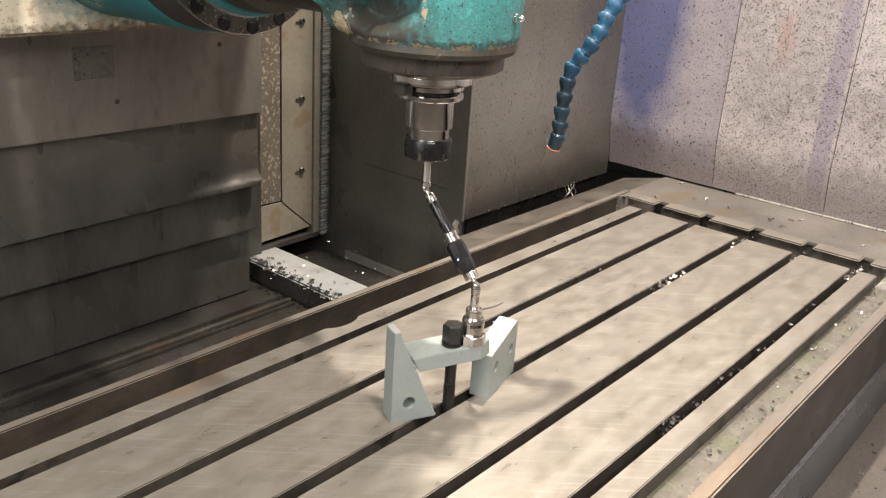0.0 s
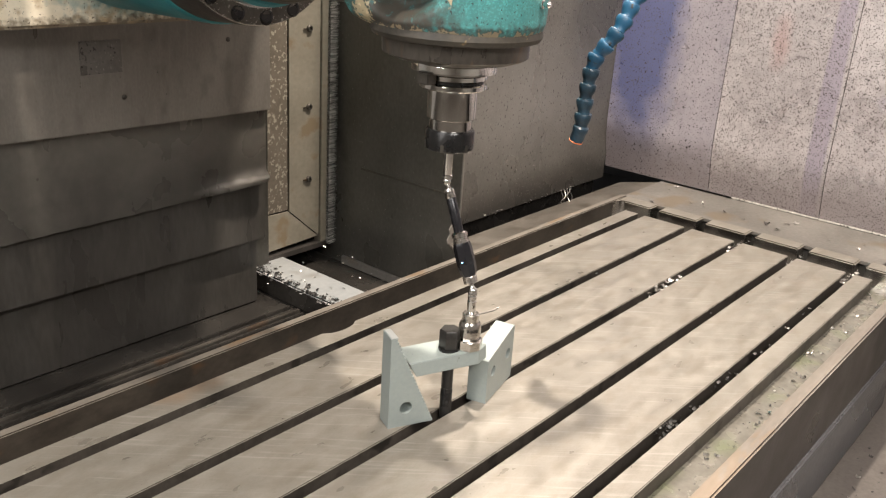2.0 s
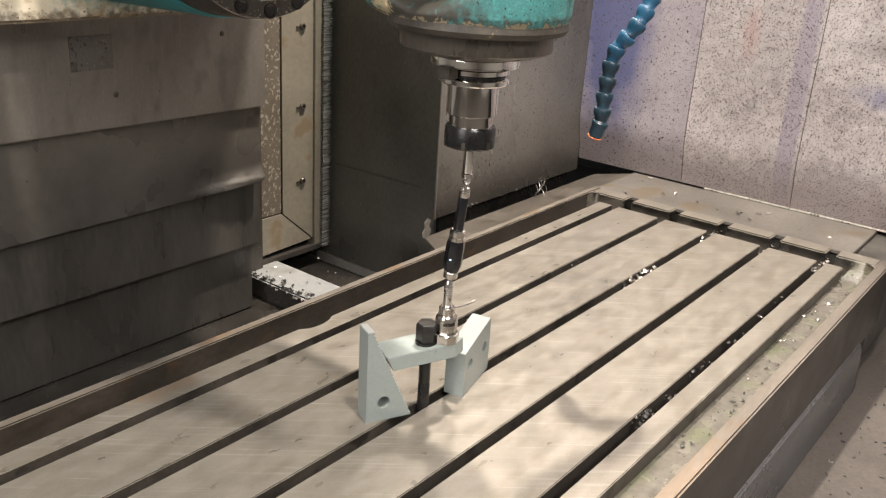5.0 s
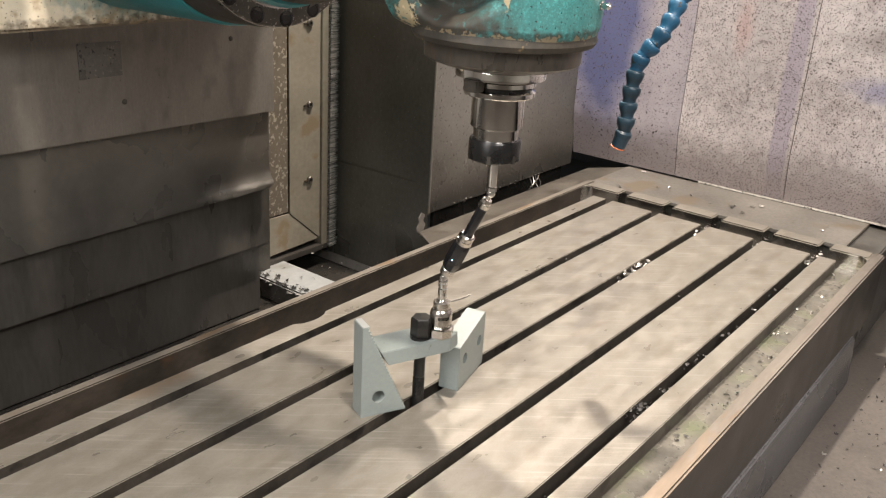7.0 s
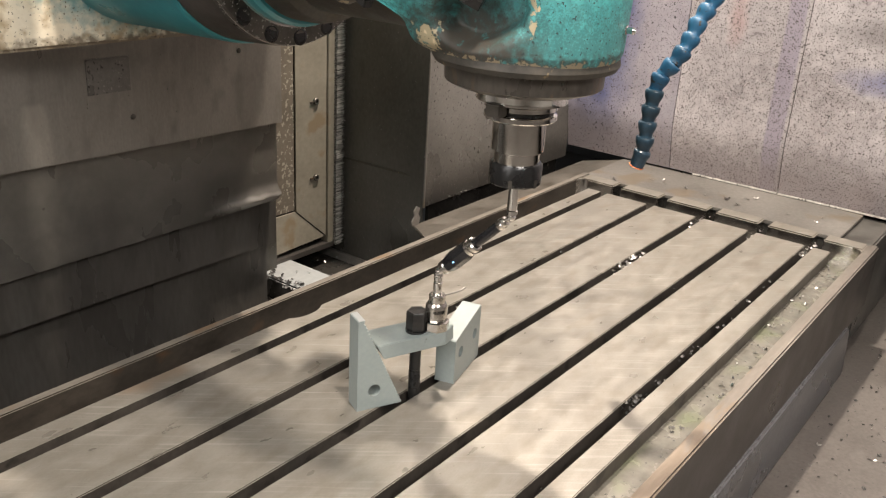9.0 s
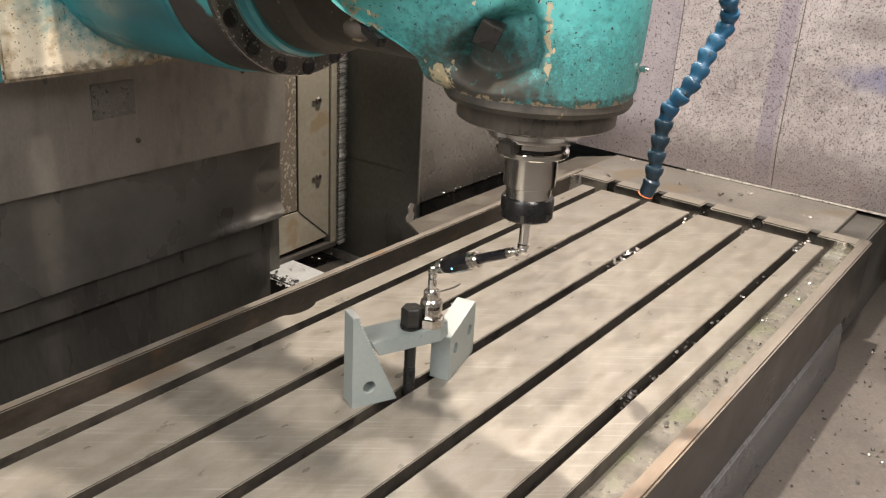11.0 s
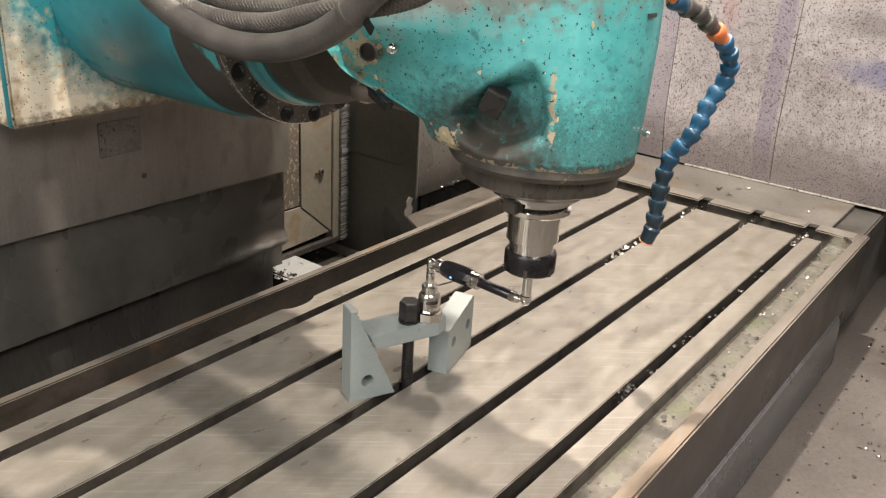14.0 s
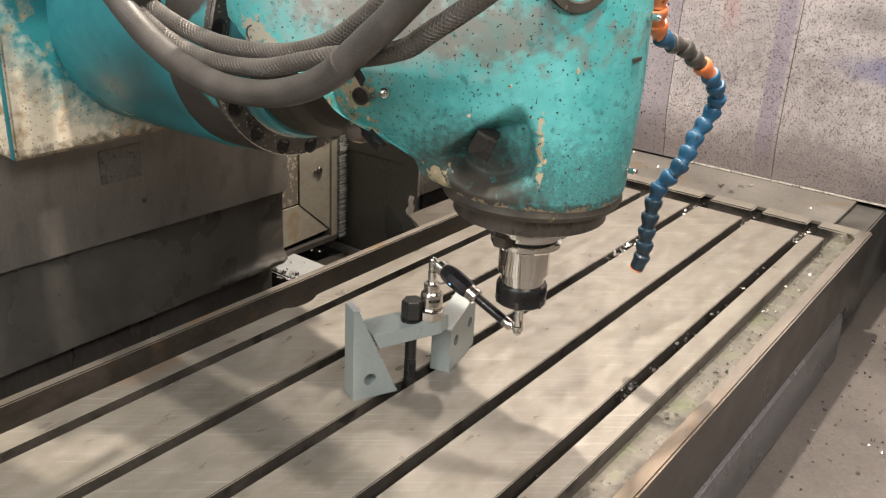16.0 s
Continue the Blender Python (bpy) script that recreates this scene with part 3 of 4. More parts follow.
for i in range(7000):
    z, y = random.uniform(-0.185, 1.0), random.uniform(1.566, 1.590)
    clump = noise.noise(Vector((0, y * 60, z * 140)))
    a = Vector((1.506, y, z))
    b2 = a + Vector((0.030 + 0.003 * clump + random.uniform(-0.004, 0.003), random.uniform(-0.003, 0.003), 0.001 * clump + random.uniform(-0.003, 0.003)))
    w = random.uniform(0.0008, 0.0017)
    vs = [bm.verts.new(a + Vector((0, w, -w))), bm.verts.new(a + Vector((0, -w, -w))), bm.verts.new(a + Vector((0, 0, w * 1.3)))]
    tip = bm.verts.new(b2)
    bm.faces.new(vs)
    for k in range(3):
        bm.faces.new((vs[k], vs[(k + 1) % 3], tip))
tagged(part("brush", bm, M_BRISTLE, column, "dirty brush strip of stiff bristles", smooth=False), kind="stuff")
part("brush_core", box(1.506, 1.522, 1.590, 1.602, -0.185, 2.2), M_GRIME, column)

# lower cover: stays at its height
low_cover = thing("lower_way_cover", (0.85, 1.47, -0.235), "dark telescopic way cover below the head", "way cover", carried=True)
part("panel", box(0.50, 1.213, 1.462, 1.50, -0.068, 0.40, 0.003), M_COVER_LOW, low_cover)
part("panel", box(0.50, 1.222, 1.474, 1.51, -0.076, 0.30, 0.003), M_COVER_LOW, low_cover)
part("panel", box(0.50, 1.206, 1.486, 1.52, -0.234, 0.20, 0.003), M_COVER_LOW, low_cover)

for y0, r in ((1.352, 0.0035), (1.366, 0.005), (1.380, 0.0035), (1.400, 0.004)):
    part("rail_strip", box(0.10, 1.235, y0, y0 + 2 * r, -0.2370, -0.2370 + 2.4 * r, 0.0015), M_PAN if r < 0.0045 else M_IRON, low_cover, "oily steel wiper rail")
part("apron", box(0.10, 1.235, 1.345, 1.49, -0.2374, -0.2364), M_PAN, low_cover)

# upper cover: rides with the head
up_cover = thing("upper_way_cover", (0.85, 1.44, 0.1), "scuffed steel telescopic way cover under the head", "way cover", carried=True)
part("panel", prism([(0.50, 0.1125), (1.209, 0.1025), (1.209, 1.70), (0.50, 1.70)], 1.434, 1.4445, "y", 0.0015), M_COVER, up_cover)


def rolled_panel(x0, x1, y, top):
    """A sheet whose lower right corner is rolled out a little; its lower edge is nicked."""
    b = bmesh.new()
    nx, nz = 72, 60
    grid = []
    for i in range(nx + 1):
        x = x0 + (x1 - x0) * i / nx
        foot = -0.0757 + 0.0125 * (x - x0) + 0.0012 * noise.noise(Vector((x * 30, 0, 0)))
        col = []
        for j in range(nz + 1):
            z = foot + (top - foot) * (j / nz) ** 1.6
            roll = math.exp(-((z - foot - 0.016) / 0.012) ** 2) * min(1, max(0, (x - 1.02) / 0.13))
            dip = 0.0012 * noise.noise(Vector((x * 7, 3, z * 9)))
            col.append(b.verts.new((x, y - 0.015 * roll * (1 + 0.5 * noise.noise(Vector((x * 45, 1, 0)))) + dip, z)))
        grid.append(col)
    for p, q in zip(grid, grid[1:]):
        for j in range(nz):
            b.faces.new((p[j], q[j], q[j + 1], p[j + 1]))
    bmesh.ops.solidify(b, geom=b.faces[:], thickness=0.004)
    return b


part("panel", rolled_panel(0.50, 1.205, 1.448, 0.50), M_COVER_MID, up_cover, "smeared panel, its rolled corner painted bright as a glint")
part("patch", box(0.781, 0.862, 1.4325, 1.4345, 0.215, 0.275, 0.0006), M_GUARD, up_cover, "darker rectangular patch")
for x, z in ((0.862, 0.168), (1.10, 0.26)):
    part("pit", lathe([(0.005, 0), (0.005, 0.0015), (0.002, 0.003)], along((x, 1.4345, z), (x, 1.0, z)), 8), M_GRIME, up_cover)

# ---- the head ----
AX, AY, FZ = 0.855, 0.638, 0.515
head = thing("spindle_carrier", (AX, AY, 0.32), "worn teal milling head on a round swivel flange", "milling head", carried=True)


def back_end(z):
    """How far back the head's casting runs at a height: its lower lobe stops short of the neck."""
    keys = [(0.391, 0.085), (0.43, 0.092), (0.443, 0.108), (0.454, 0.125), (0.464, 0.141), (0.482, 0.156), (0.50, 0.158), (0.515, 0.168), (0.545, 0.262), (0.57, 0.30), (1.1, 0.30)]
    return float(np.interp(z, [k[0] for k in keys], [k[1] for k in keys]))


def outline(z, n=200):
    """The head's section at a height: a round nose joined to a wider back, cut flat at the flange."""
    keys = [(0.391, 0.104, 0.03, 0.085), (0.404, 0.109, 0.07, 0.098), (0.425, 0.110, 0.12, 0.108), (0.45, 0.111, 0.18, 0.135), (0.475, 0.112, 0.235, 0.168),
            (0.50, 0.113, 0.25, 0.190), (0.53, 0.114, 0.26, 0.202), (0.62, 0.112, 0.26, 0.205), (1.00, 0.112, 0.26, 0.200)]
    for p, q in zip(keys, keys[1:]):
        if z <= q[0]:
            break
    u = min(1, max(0, (z - p[0]) / (q[0] - p[0])))
    r1, d, r2 = (p[i] + (q[i] - p[i]) * u for i in (1, 2, 3))
    out = []
    for k in range(n):
        a = 2 * math.pi * k / n
        w = Vector((math.cos(a), math.sin(a)))
        s1, s2 = r1, w.y * d + r2
        # support of the hull along w, softened
        out.append((w, max(s1, s2), r1, d, r2))
    pts = []
    for w, s, r1, d, r2 in out:
        lo, hi = 0.0, 0.7
        # reach of a ray from the nose axis to the hull's edge
        for _ in range(26):
            mid = (lo + hi) / 2
            q = w * mid
            t = min(1, max(0, q.y / d)) if d > 1e-6 else 0
            best = min(((q - Vector((0, d * v))).length - (r1 + (r2 - r1) * v)) for v in (0, t, max(0, t - 0.1), min(1, t + 0.1), min(1, t + 0.2), 1))
            if best < 0:
                lo = mid
            else:
                hi = mid
        q = w * lo
        pts.append((q.x, min(q.y, back_end(z))))
    return pts


POCKET = [(0.604, 0.514), (0.649, 0.478), (0.694, 0.441), (0.692, 0.424), (0.680, 0.410), (0.655, 0.402), (0.615, 0.404), (0.572, 0.422), (0.5665, 0.455), (0.5765, 0.487), (0.591, 0.511)]


def pocket(y, z):
    """Depth of the drop-shaped pocket in the head's flank that holds the square bolt: steep at its upper edge, shallow towards the nose."""
    inside, near = False, 1.0
    for (y0, z0), (y1, z1) in zip(POCKET, POCKET[1:] + POCKET[:1]):
        if (z0 > z) != (z1 > z) and y < (y1 - y0) * (z - z0) / (z1 - z0) + y0:
            inside = not inside
        u = min(1, max(0, ((y - y0) * (y1 - y0) + (z - z0) * (z1 - z0)) / ((y1 - y0) ** 2 + (z1 - z0) ** 2)))
        near = min(near, math.hypot(y - y0 - u * (y1 - y0), z - z0 - u * (z1 - z0)))
    if not inside:
        return 0.0
    slope = 0.008 + 0.024 * min(1, max(0, (0.640 - y) / 0.06)) + 0.018 * min(1, max(0, (0.450 - z) / 0.04))
    return min(1.0, near / slope) * (1 - 0.45 * min(1, max(0, (0.625 - y) / 0.05)))


bm = bmesh.new()
rings = []
levels = [0.391 + 0.002 * k for k in range(76)] + [0.545 + 0.0045 * k for k in range(48)] + [0.80, 0.90, 1.00]
for z in levels:
    ring = []
    for x, y in outline(z):
        X, Y = AX + x, AY + y
        if x < -0.02:
            d = pocket(Y, z)
            X += 0.032 * d * d * (3 - 2 * d)
        # casting is never quite even
        nz = noise.noise(Vector((X * 14, Y * 14, z * 14))) * 0.0012
        ring.append(bm.verts.new((X + nz, Y + nz, z)))
    rings.append(ring)
for p, q in zip(rings, rings[1:]):
    for k in range(len(p)):
        bm.faces.new((p[k], p[(k + 1) % len(p)], q[(k + 1) % len(p)], q[k]))
bm.faces.new(rings[0][::-1]), bm.faces.new(rings[-1])
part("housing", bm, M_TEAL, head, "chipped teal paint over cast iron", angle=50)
part("lower_lip", lathe([(0.094, 0.381), (0.1040, 0.383), (0.1075, 0.389), (0.106, 0.397)], Matrix.Translation((AX, AY, 0)), 64), M_GRIME, head)
part("spindle_ring", lathe([(0.062, 0.353), (0.074, 0.355), (0.0885, 0.360), (0.0915, 0.362), (0.0925, 0.381), (0.094, 0.383), (0.094, 0.390)], Matrix.Translation((AX, AY, 0)), 64), M_GREASY, head, "dark oily ring round the spindle", angle=16)
part("spindle_nose", lathe([(0.050, 0.3395), (0.0535, 0.3405), (0.0540, 0.3500), (0.0525, 0.3535)], Matrix.Translation((AX, AY, 0)), 64), M_TURNED, head, "bright steel spindle nose")
for s in (-1, 1):
    part("drive_key", box(AX + s * 0.052 - 0.008, AX + s * 0.052 + 0.008, AY - 0.010, AY + 0.010, 0.328, 0.343, 0.0015), M_IRON, head)
hexm = along((0.752, 0.641, 0.4645), (0.70, 0.613, 0.460))
part("square_bolt", lathe([(0.0172, -0.022), (0.0172, 0.017), (0.0158, 0.019)], hexm @ Matrix.Rotation(0.36, 4, "Z"), 4), M_NUT, head, "blackened square bolt head")
for (p, d) in (((0.690, 0.7285, 0.511), (-1, -0.35, 0)), ((0.875, 0.530, 0.4315), (0.1, -1, 0)), ((0.70, 0.66, 0.63), (-1, -0.3, 0)), ((0.87, 0.525, 0.60), (0.1, -1, 0))):
    d = Vector(d)
    part("grease_nipple", lathe([(0.0055, -0.004), (0.0055, 0.003), (0.0035, 0.004), (0.0035, 0.008), (0.0042, 0.010), (0.0025, 0.013)], along(p, Vector(p) + d), 10), M_CHROME, head, "small bright grease nipple")
for (p, r) in (((0.672, 0.7475, 0.506), 0.0115), ((0.653, 0.890, 0.554), 0.011), ((0.655, 0.85, 0.62), 0.010)):
    part("bolt_hole", lathe([(r * 0.85, -0.004), (r * 0.85, 0.0), (r * 0.7, 0.0002), (r * 0.66, -0.003), (0.0001, -0.004)], along(p, Vector(p) + Vector((-1, -0.25, -0.1))), 16), M_SLOT_SHADE, head, "dark empty bolt hole")
# swivel flange and barrel along the column's axis
ROUND = Matrix.Translation((AX, 0, FZ)) @ Matrix.Rotation(radians(90), 4, "X")
flip = lambda pr: [(r, -y) for r, y in pr]
part("neck", lathe(flip([(0.128, 1.02), (0.128, 0.955), (0.124, 0.940), (0.112, 0.930), (0.112, 0.72)]), ROUND, 64), M_GRIME, head, "dark oily neck behind the head")
part("swivel_flange", lathe(flip([(0.158, 1.060), (0.1645, 1.056), (0.1655, 1.014), (0.1635, 1.010), (0.138, 1.008), (0.134, 1.012)]), ROUND, 96), M_FLANGE, head, "oily steel bolt flange")
part("flange_band", lathe(flip([(0.170, 1.115), (0.170, 1.090), (0.1685, 1.060), (0.1675, 1.030), (0.164, 1.020)]), ROUND, 96), M_BAND, head, "grimy band with remains of teal paint")
part("lug", lathe([(0.010, -0.02), (0.017, -0.004), (0.018, 0.006), (0.012, 0.014), (0.004, 0.017)], along((0.720, 0.790, 0.453), (0.68, 0.773, 0.441)) @ Matrix.Diagonal((1, 0.8, 1, 1)), 9), M_LUG, head, "flaking cast lug")
part("stop_bar", merge(bmesh.new(), box(-0.006, 0.006, -0.005, 0.005, -0.022, 0.018, 0.0012), along((0.712, 0.764, 0.450), (0.708, 0.740, 0.4395))), M_BLACK, head, "black steel stop bar")
part("inner_ring", lathe(flip([(0.1365, 1.02), (0.1365, 0.990), (0.132, 0.984), (0.110, 0.984)]), ROUND, 64), M_BARREL, head)
part("flange_edge", lathe(flip([(0.1645, 1.0150), (0.1660, 1.0146), (0.1660, 1.0138), (0.1645, 1.0134)]), ROUND, 96), M_STEEL, head, "worn bright edge")
part("ring_edge", lathe(flip([(0.1365, 1.0085), (0.1395, 1.0080), (0.1395, 1.0070), (0.1365, 1.0068)]), ROUND, 96), M_STEEL, head, "worn bright edge")
part("top_recess", lathe([(0.034, -0.02), (0.033, 0.001), (0.024, 0.0015), (0.020, -0.012)], along((0.772, 0.556, 0.640), (0.70, 0.46, 0.640)), 32), M_GRIME, head, "dark round recess")
part("scratch", box(0.842, 0.858, 0.5215, 0.5245, 0.556, 0.560), M_GRIME, head)
for k in range(18):
    a = radians(-149 + k * 20)
    cx, cz = AX + 0.1525 * math.cos(a), FZ + 0.1525 * math.sin(a)
    part("flange_bolt", lathe([(0.0125, 0), (0.0125, 0.0006), (0.0090, 0.0012), (0.0088, 0.0005), (0.0001, 0.0005)], along((cx, 1.0093, cz), (cx, 0.5, cz)), 16), M_BLACK, head, "dark recessed flange bolt")
bm = lathe(flip([(0.184, 1.375), (0.180, 1.365), (0.178, 1.33), (0.177, 1.24), (0.1755, 1.17), (0.1745, 1.106), (0.1735, 1.099), (0.171, 1.096), (0.15, 1.096)]), ROUND, 128)
part("barrel", bm, M_BARREL, head, "faded teal barrel")
bm = box(0.600, 1.110, 1.352, 1.436, 0.312, 1.60, 0.006)
part("headstock", bm, M_CREAM, head, "cream headstock casting flecked with dirt")
# Unseen block added above the barrel to keep lamp light off the upper cover.
part("ram_housing", box(0.60, 1.30, 1.10, 1.350, 0.83, 1.60, 0.01), M_BARREL, head, "unseen block over the barrel that shades the cover")
part("headstock_edge", box(0.5965, 0.6005, 1.3505, 1.358, 0.316, 1.60, 0.001), M_BARREL, head)
# hoses
H1 = [(0.60, 1.20, 0.70), (0.60, 1.102, 0.608), (0.60, 1.057, 0.573), (0.60, 1.018, 0.546), (0.60, 0.983, 0.529), (0.60, 0.944, 0.515), (0.60, 0.879, 0.504), (0.60, 0.812, 0.508), (0.60, 0.755, 0.5245), (0.60, 0.716, 0.5455), (0.60, 0.691, 0.5665), (0.60, 0.664, 0.589), (0.60, 0.638, 0.612), (0.60, 0.60, 0.65), (0.61, 0.55, 0.72)]
part("hose", tube(H1, 0.0145, 18, 8), M_RUBBER, head, "thick black rubber hose")
H2 = [(0.63, 1.20, 0.66), (0.625, 1.122, 0.605), (0.62, 1.070, 0.572), (0.62, 1.033, 0.5515), (0.62, 0.994, 0.536), (0.62, 0.950, 0.526), (0.62, 0.897, 0.523), (0.62, 0.834, 0.529), (0.62, 0.775, 0.545), (0.622, 0.735, 0.556), (0.623, 0.699, 0.560), (0.623, 0.649, 0.575), (0.622, 0.619, 0.594), (0.62, 0.566, 0.629), (0.62, 0.50, 0.68)]
part("hose", tube(H2, 0.0095, 16, 8), M_RUBBER, head, "braided hose")
H3 = [(0.645, 1.19, 0.66), (0.637, 1.116, 0.605), (0.635, 1.064, 0.5745), (0.635, 1.023, 0.5585), (0.635, 0.972, 0.5455), (0.635, 0.914, 0.5395), (0.635, 0.859, 0.5405), (0.635, 0.807, 0.548), (0.633, 0.758, 0.564), (0.630, 0.713, 0.5895), (0.625, 0.66, 0.63), (0.625, 0.60, 0.70)]
part("hose", tube(H3, 0.0095, 16, 8), M_RUBBER, head, "braided hose")
# woven jacket: strands wound both ways round each braided hose
braided = [ob for ob in head.children if ob.name.startswith("hose")][1:]
for path_pts, hose in zip((H2, H3), braided):
    line_pts = smooth_path(path_pts, 22)
    b = bmesh.new()
    for way in (-1, 1):
        for k in range(9):
            strand, run_len = [], 0.0
            for i in range(1, len(line_pts) - 1):
                tan = (line_pts[i + 1] - line_pts[i - 1]).normalized()
                side = tan.cross(Vector((1, 0, 0))).normalized()
                up = side.cross(tan)
                run_len += (line_pts[i] - line_pts[i - 1]).length
                a = way * run_len / 0.0075 + k * math.pi / 4.5
                strand.append(line_pts[i] + (side * math.cos(a) + up * math.sin(a)) * 0.0092)
            tube(strand, 0.0008, 4, 1, b)
    tagged(part("braid", b, M_BRAID, hose, "worn woven hose jacket"), kind="stuff")
part("cable_tie", lathe([(0.0300, -0.003), (0.0305, 0), (0.0300, 0.003)], along((0.618, 1.048, 0.568), (0.618, 1.068, 0.584)) @ Matrix.Diagonal((1.0, 0.62, 1, 1)), 24), M_RUBBER, head)
part("cable_tie", lathe([(0.0156, -0.0022), (0.0160, 0), (0.0156, 0.0022)], along((0.600, 0.7045, 0.5555), (0.600, 0.6905, 0.567)), 24), M_RUBBER, head)
part("tie_tail", merge(bmesh.new(), box(-0.0015, 0.0015, -0.005, 0.005, -0.006, 0.010, 0.0008), along((0.600, 0.684, 0.548), (0.596, 0.672, 0.540))), M_BLACK, head)
part("conduit", tube([(0.706, 0.955, 0.54), (0.704, 0.952, 0.62), (0.702, 0.950, 0.75)], 0.0085, 14, 4), M_RUBBER, head, "grey ribbed conduit")
# paint chips on the flank and the pocket's edge
random.seed(11)
for (y, z, s) in ((0.65, 0.495, 0.006), (0.69, 0.478, 0.004), (0.608, 0.530, 0.003), (0.585, 0.50, 0.004), (0.575, 0.478, 0.005), (0.572, 0.455, 0.004), (0.700, 0.418, 0.006), (0.69, 0.41, 0.005), (0.762, 0.494, 0.008), (0.772, 0.503, 0.007), (0.778, 0.486, 0.006), (0.768, 0.474, 0.006), (0.785, 0.495, 0.005), (0.552, 0.55, 0.004)):
    hit_x = None
    for (p, q) in zip(levels, levels[1:]):
        if p <= z < q:
            ring = [(AX + x, AY + yy) for x, yy in outline(z)]
            near = min((v for v in ring if v[0] < AX), key=lambda v: abs(v[1] - y))
            d = pocket(near[1], z)
            hit_x = near[0] + 0.032 * d * d * (3 - 2 * d)
    d = Vector((-1, -0.3 if y > 0.6 else -0.9, -0.15)).normalized()
    b = bmesh.new()
    n = 7
    vs = [b.verts.new((0.5 * s * random.uniform(0.4, 1.1) * math.cos(6.283 * k / n), 0.6 * s * random.uniform(0.5, 1.6) * math.sin(6.283 * k / n), 0.0006)) for k in range(n)]
    base = [b.verts.new((v.co.x * 1.1, v.co.y * 1.1, -0.003)) for v in vs]
    b.faces.new(vs), b.faces.new(base[::-1])
    for k in range(n):
        b.faces.new((vs[k], base[k], base[(k + 1) % n], vs[(k + 1) % n]))
    part("paint_chip", merge(bmesh.new(), b, along((hit_x, y, z), Vector((hit_x, y, z)) + d)), M_CHIP, head)

# ---- tool holder ----
holder = thing("collet_chuck", (AX, AY, 0.195), "bright steel collet chuck with a black nut, in the spindle", "tool holder", carried=True)
UP = Matrix.Translation((AX, AY, 0))
part("flange", lathe([(0.034, 0.3180), (0.0420, 0.3188), (0.0430, 0.3200), (0.0430, 0.3250), (0.0385, 0.3270), (0.0385, 0.3300), (0.0430, 0.3320), (0.0430, 0.3370), (0.040, 0.3385)], UP, 48), M_TURNED, holder)
part("body", lathe([(0.0290, 0.2795), (0.0315, 0.281), (0.0315, 0.3175), (0.0300, 0.319)], UP, 48), M_TURNED, holder)
part("collar", lathe([(0.0255, 0.2645), (0.0272, 0.2655), (0.0272, 0.2800)], UP, 40), M_TURNED, holder)
bm = lathe([(0.0245, 0.2385), (0.0300, 0.2395), (0.0318, 0.2415), (0.0318, 0.2630), (0.0300, 0.2660), (0.0268, 0.2668)], UP, 48)
nut = part("nut", bm, M_BLACK, holder, "black collet nut")
for k in range(6):
    a = k * math.pi / 3 + 0.4
    part("nut_slot", merge(bmesh.new(), box(0.0306, 0.0318, -0.0022, 0.0022, 0.2400, 0.2500), UP @ Matrix.Rotation(a, 4, "Z")), M_GRIME, nut)
part("groove", lathe([(0.0386, 0.3268), (0.0392, 0.3272), (0.0392, 0.3298), (0.0386, 0.3302)], UP, 48), M_BLACK, holder, "dark gripper groove")
part("stud", lathe([(0.0058, 0.2032), (0.0062, 0.2045), (0.0062, 0.239)], UP, 20), M_CHROME, holder)
part("magnet_cup", lathe([(0.0050, 0.1975), (0.0072, 0.1985), (0.0072, 0.2035), (0.0058, 0.2045)], UP, 20), M_CHROME, holder)

# ---- coolant line of snap-together links ----
line = thing("coolant_line", (1.03, 0.58, 0.56), "blue and orange snap-link coolant line on the head", "coolant hose", carried=True)
LINKS = [(1.010, 0.578, 0.665), (1.010, 0.578, 0.640), (1.010, 0.578, 0.618), (1.010, 0.578, 0.597), (1.020, 0.580, 0.575), (1.030, 0.581, 0.560), (1.050, 0.572, 0.548), (1.070, 0.562, 0.543), (1.085, 0.555, 0.531), (1.107, 0.543, 0.513), (1.125, 0.536, 0.497), (1.140, 0.533, 0.476), (1.150, 0.538, 0.454), (1.140, 0.542, 0.439), (1.130, 0.548, 0.424), (1.120, 0.550, 0.405), (1.110, 0.553, 0.388), (1.100, 0.560, 0.370), (1.094, 0.573, 0.353), (1.090, 0.578, 0.332), (1.087, 0.579, 0.306), (1.085, 0.580, 0.285), (1.085, 0.580, 0.264), (1.085, 0.581, 0.247), (1.085, 0.587, 0.226)]
path = smooth_path(LINKS, 6)
run = [0.0]
for p, q in zip(path, path[1:]):
    run.append(run[-1] + (q - p).length)


def on_line(s):
    s = min(max(s, 0), run[-1])
    k = next(i for i in range(1, len(run)) if run[i] >= s - 1e-9)
    return path[k - 1].lerp(path[k], (s - run[k - 1]) / max(1e-9, run[k] - run[k - 1]))


STEP = 0.0212
count = int(run[-1] / STEP)
for k in range(count):
    a, b = on_line(run[-1] - (count - k) * STEP), on_line(run[-1] - (count - k - 1) * STEP)
    last = k == count - 1
    orange = k < 5 or k == 9
    prof = [(0.0086, -0.001), (0.0116, 0.0), (0.0124, 0.0012), (0.0126, 0.0040), (0.0124, 0.0065), (0.0116, 0.0098), (0.0102, 0.0130), (0.0091, 0.0158), (0.0088, 0.0185), (0.0092, 0.0215)]
    if last:
        prof = [(0.0082, -0.004), (0.0115, -0.001), (0.0120, 0.003), (0.0105, 0.007), (0.0102, 0.018), (0.0095, 0.022)]
    part("hose_link", lathe(prof, along(a, b), 24), M_ORANGE if orange else (M_RUBBER if k in (6, 7, 8) else M_DIRTY_BLUE if k >= count - 5 else M_HOSE_BLUE), line, "orange link" if orange else "")
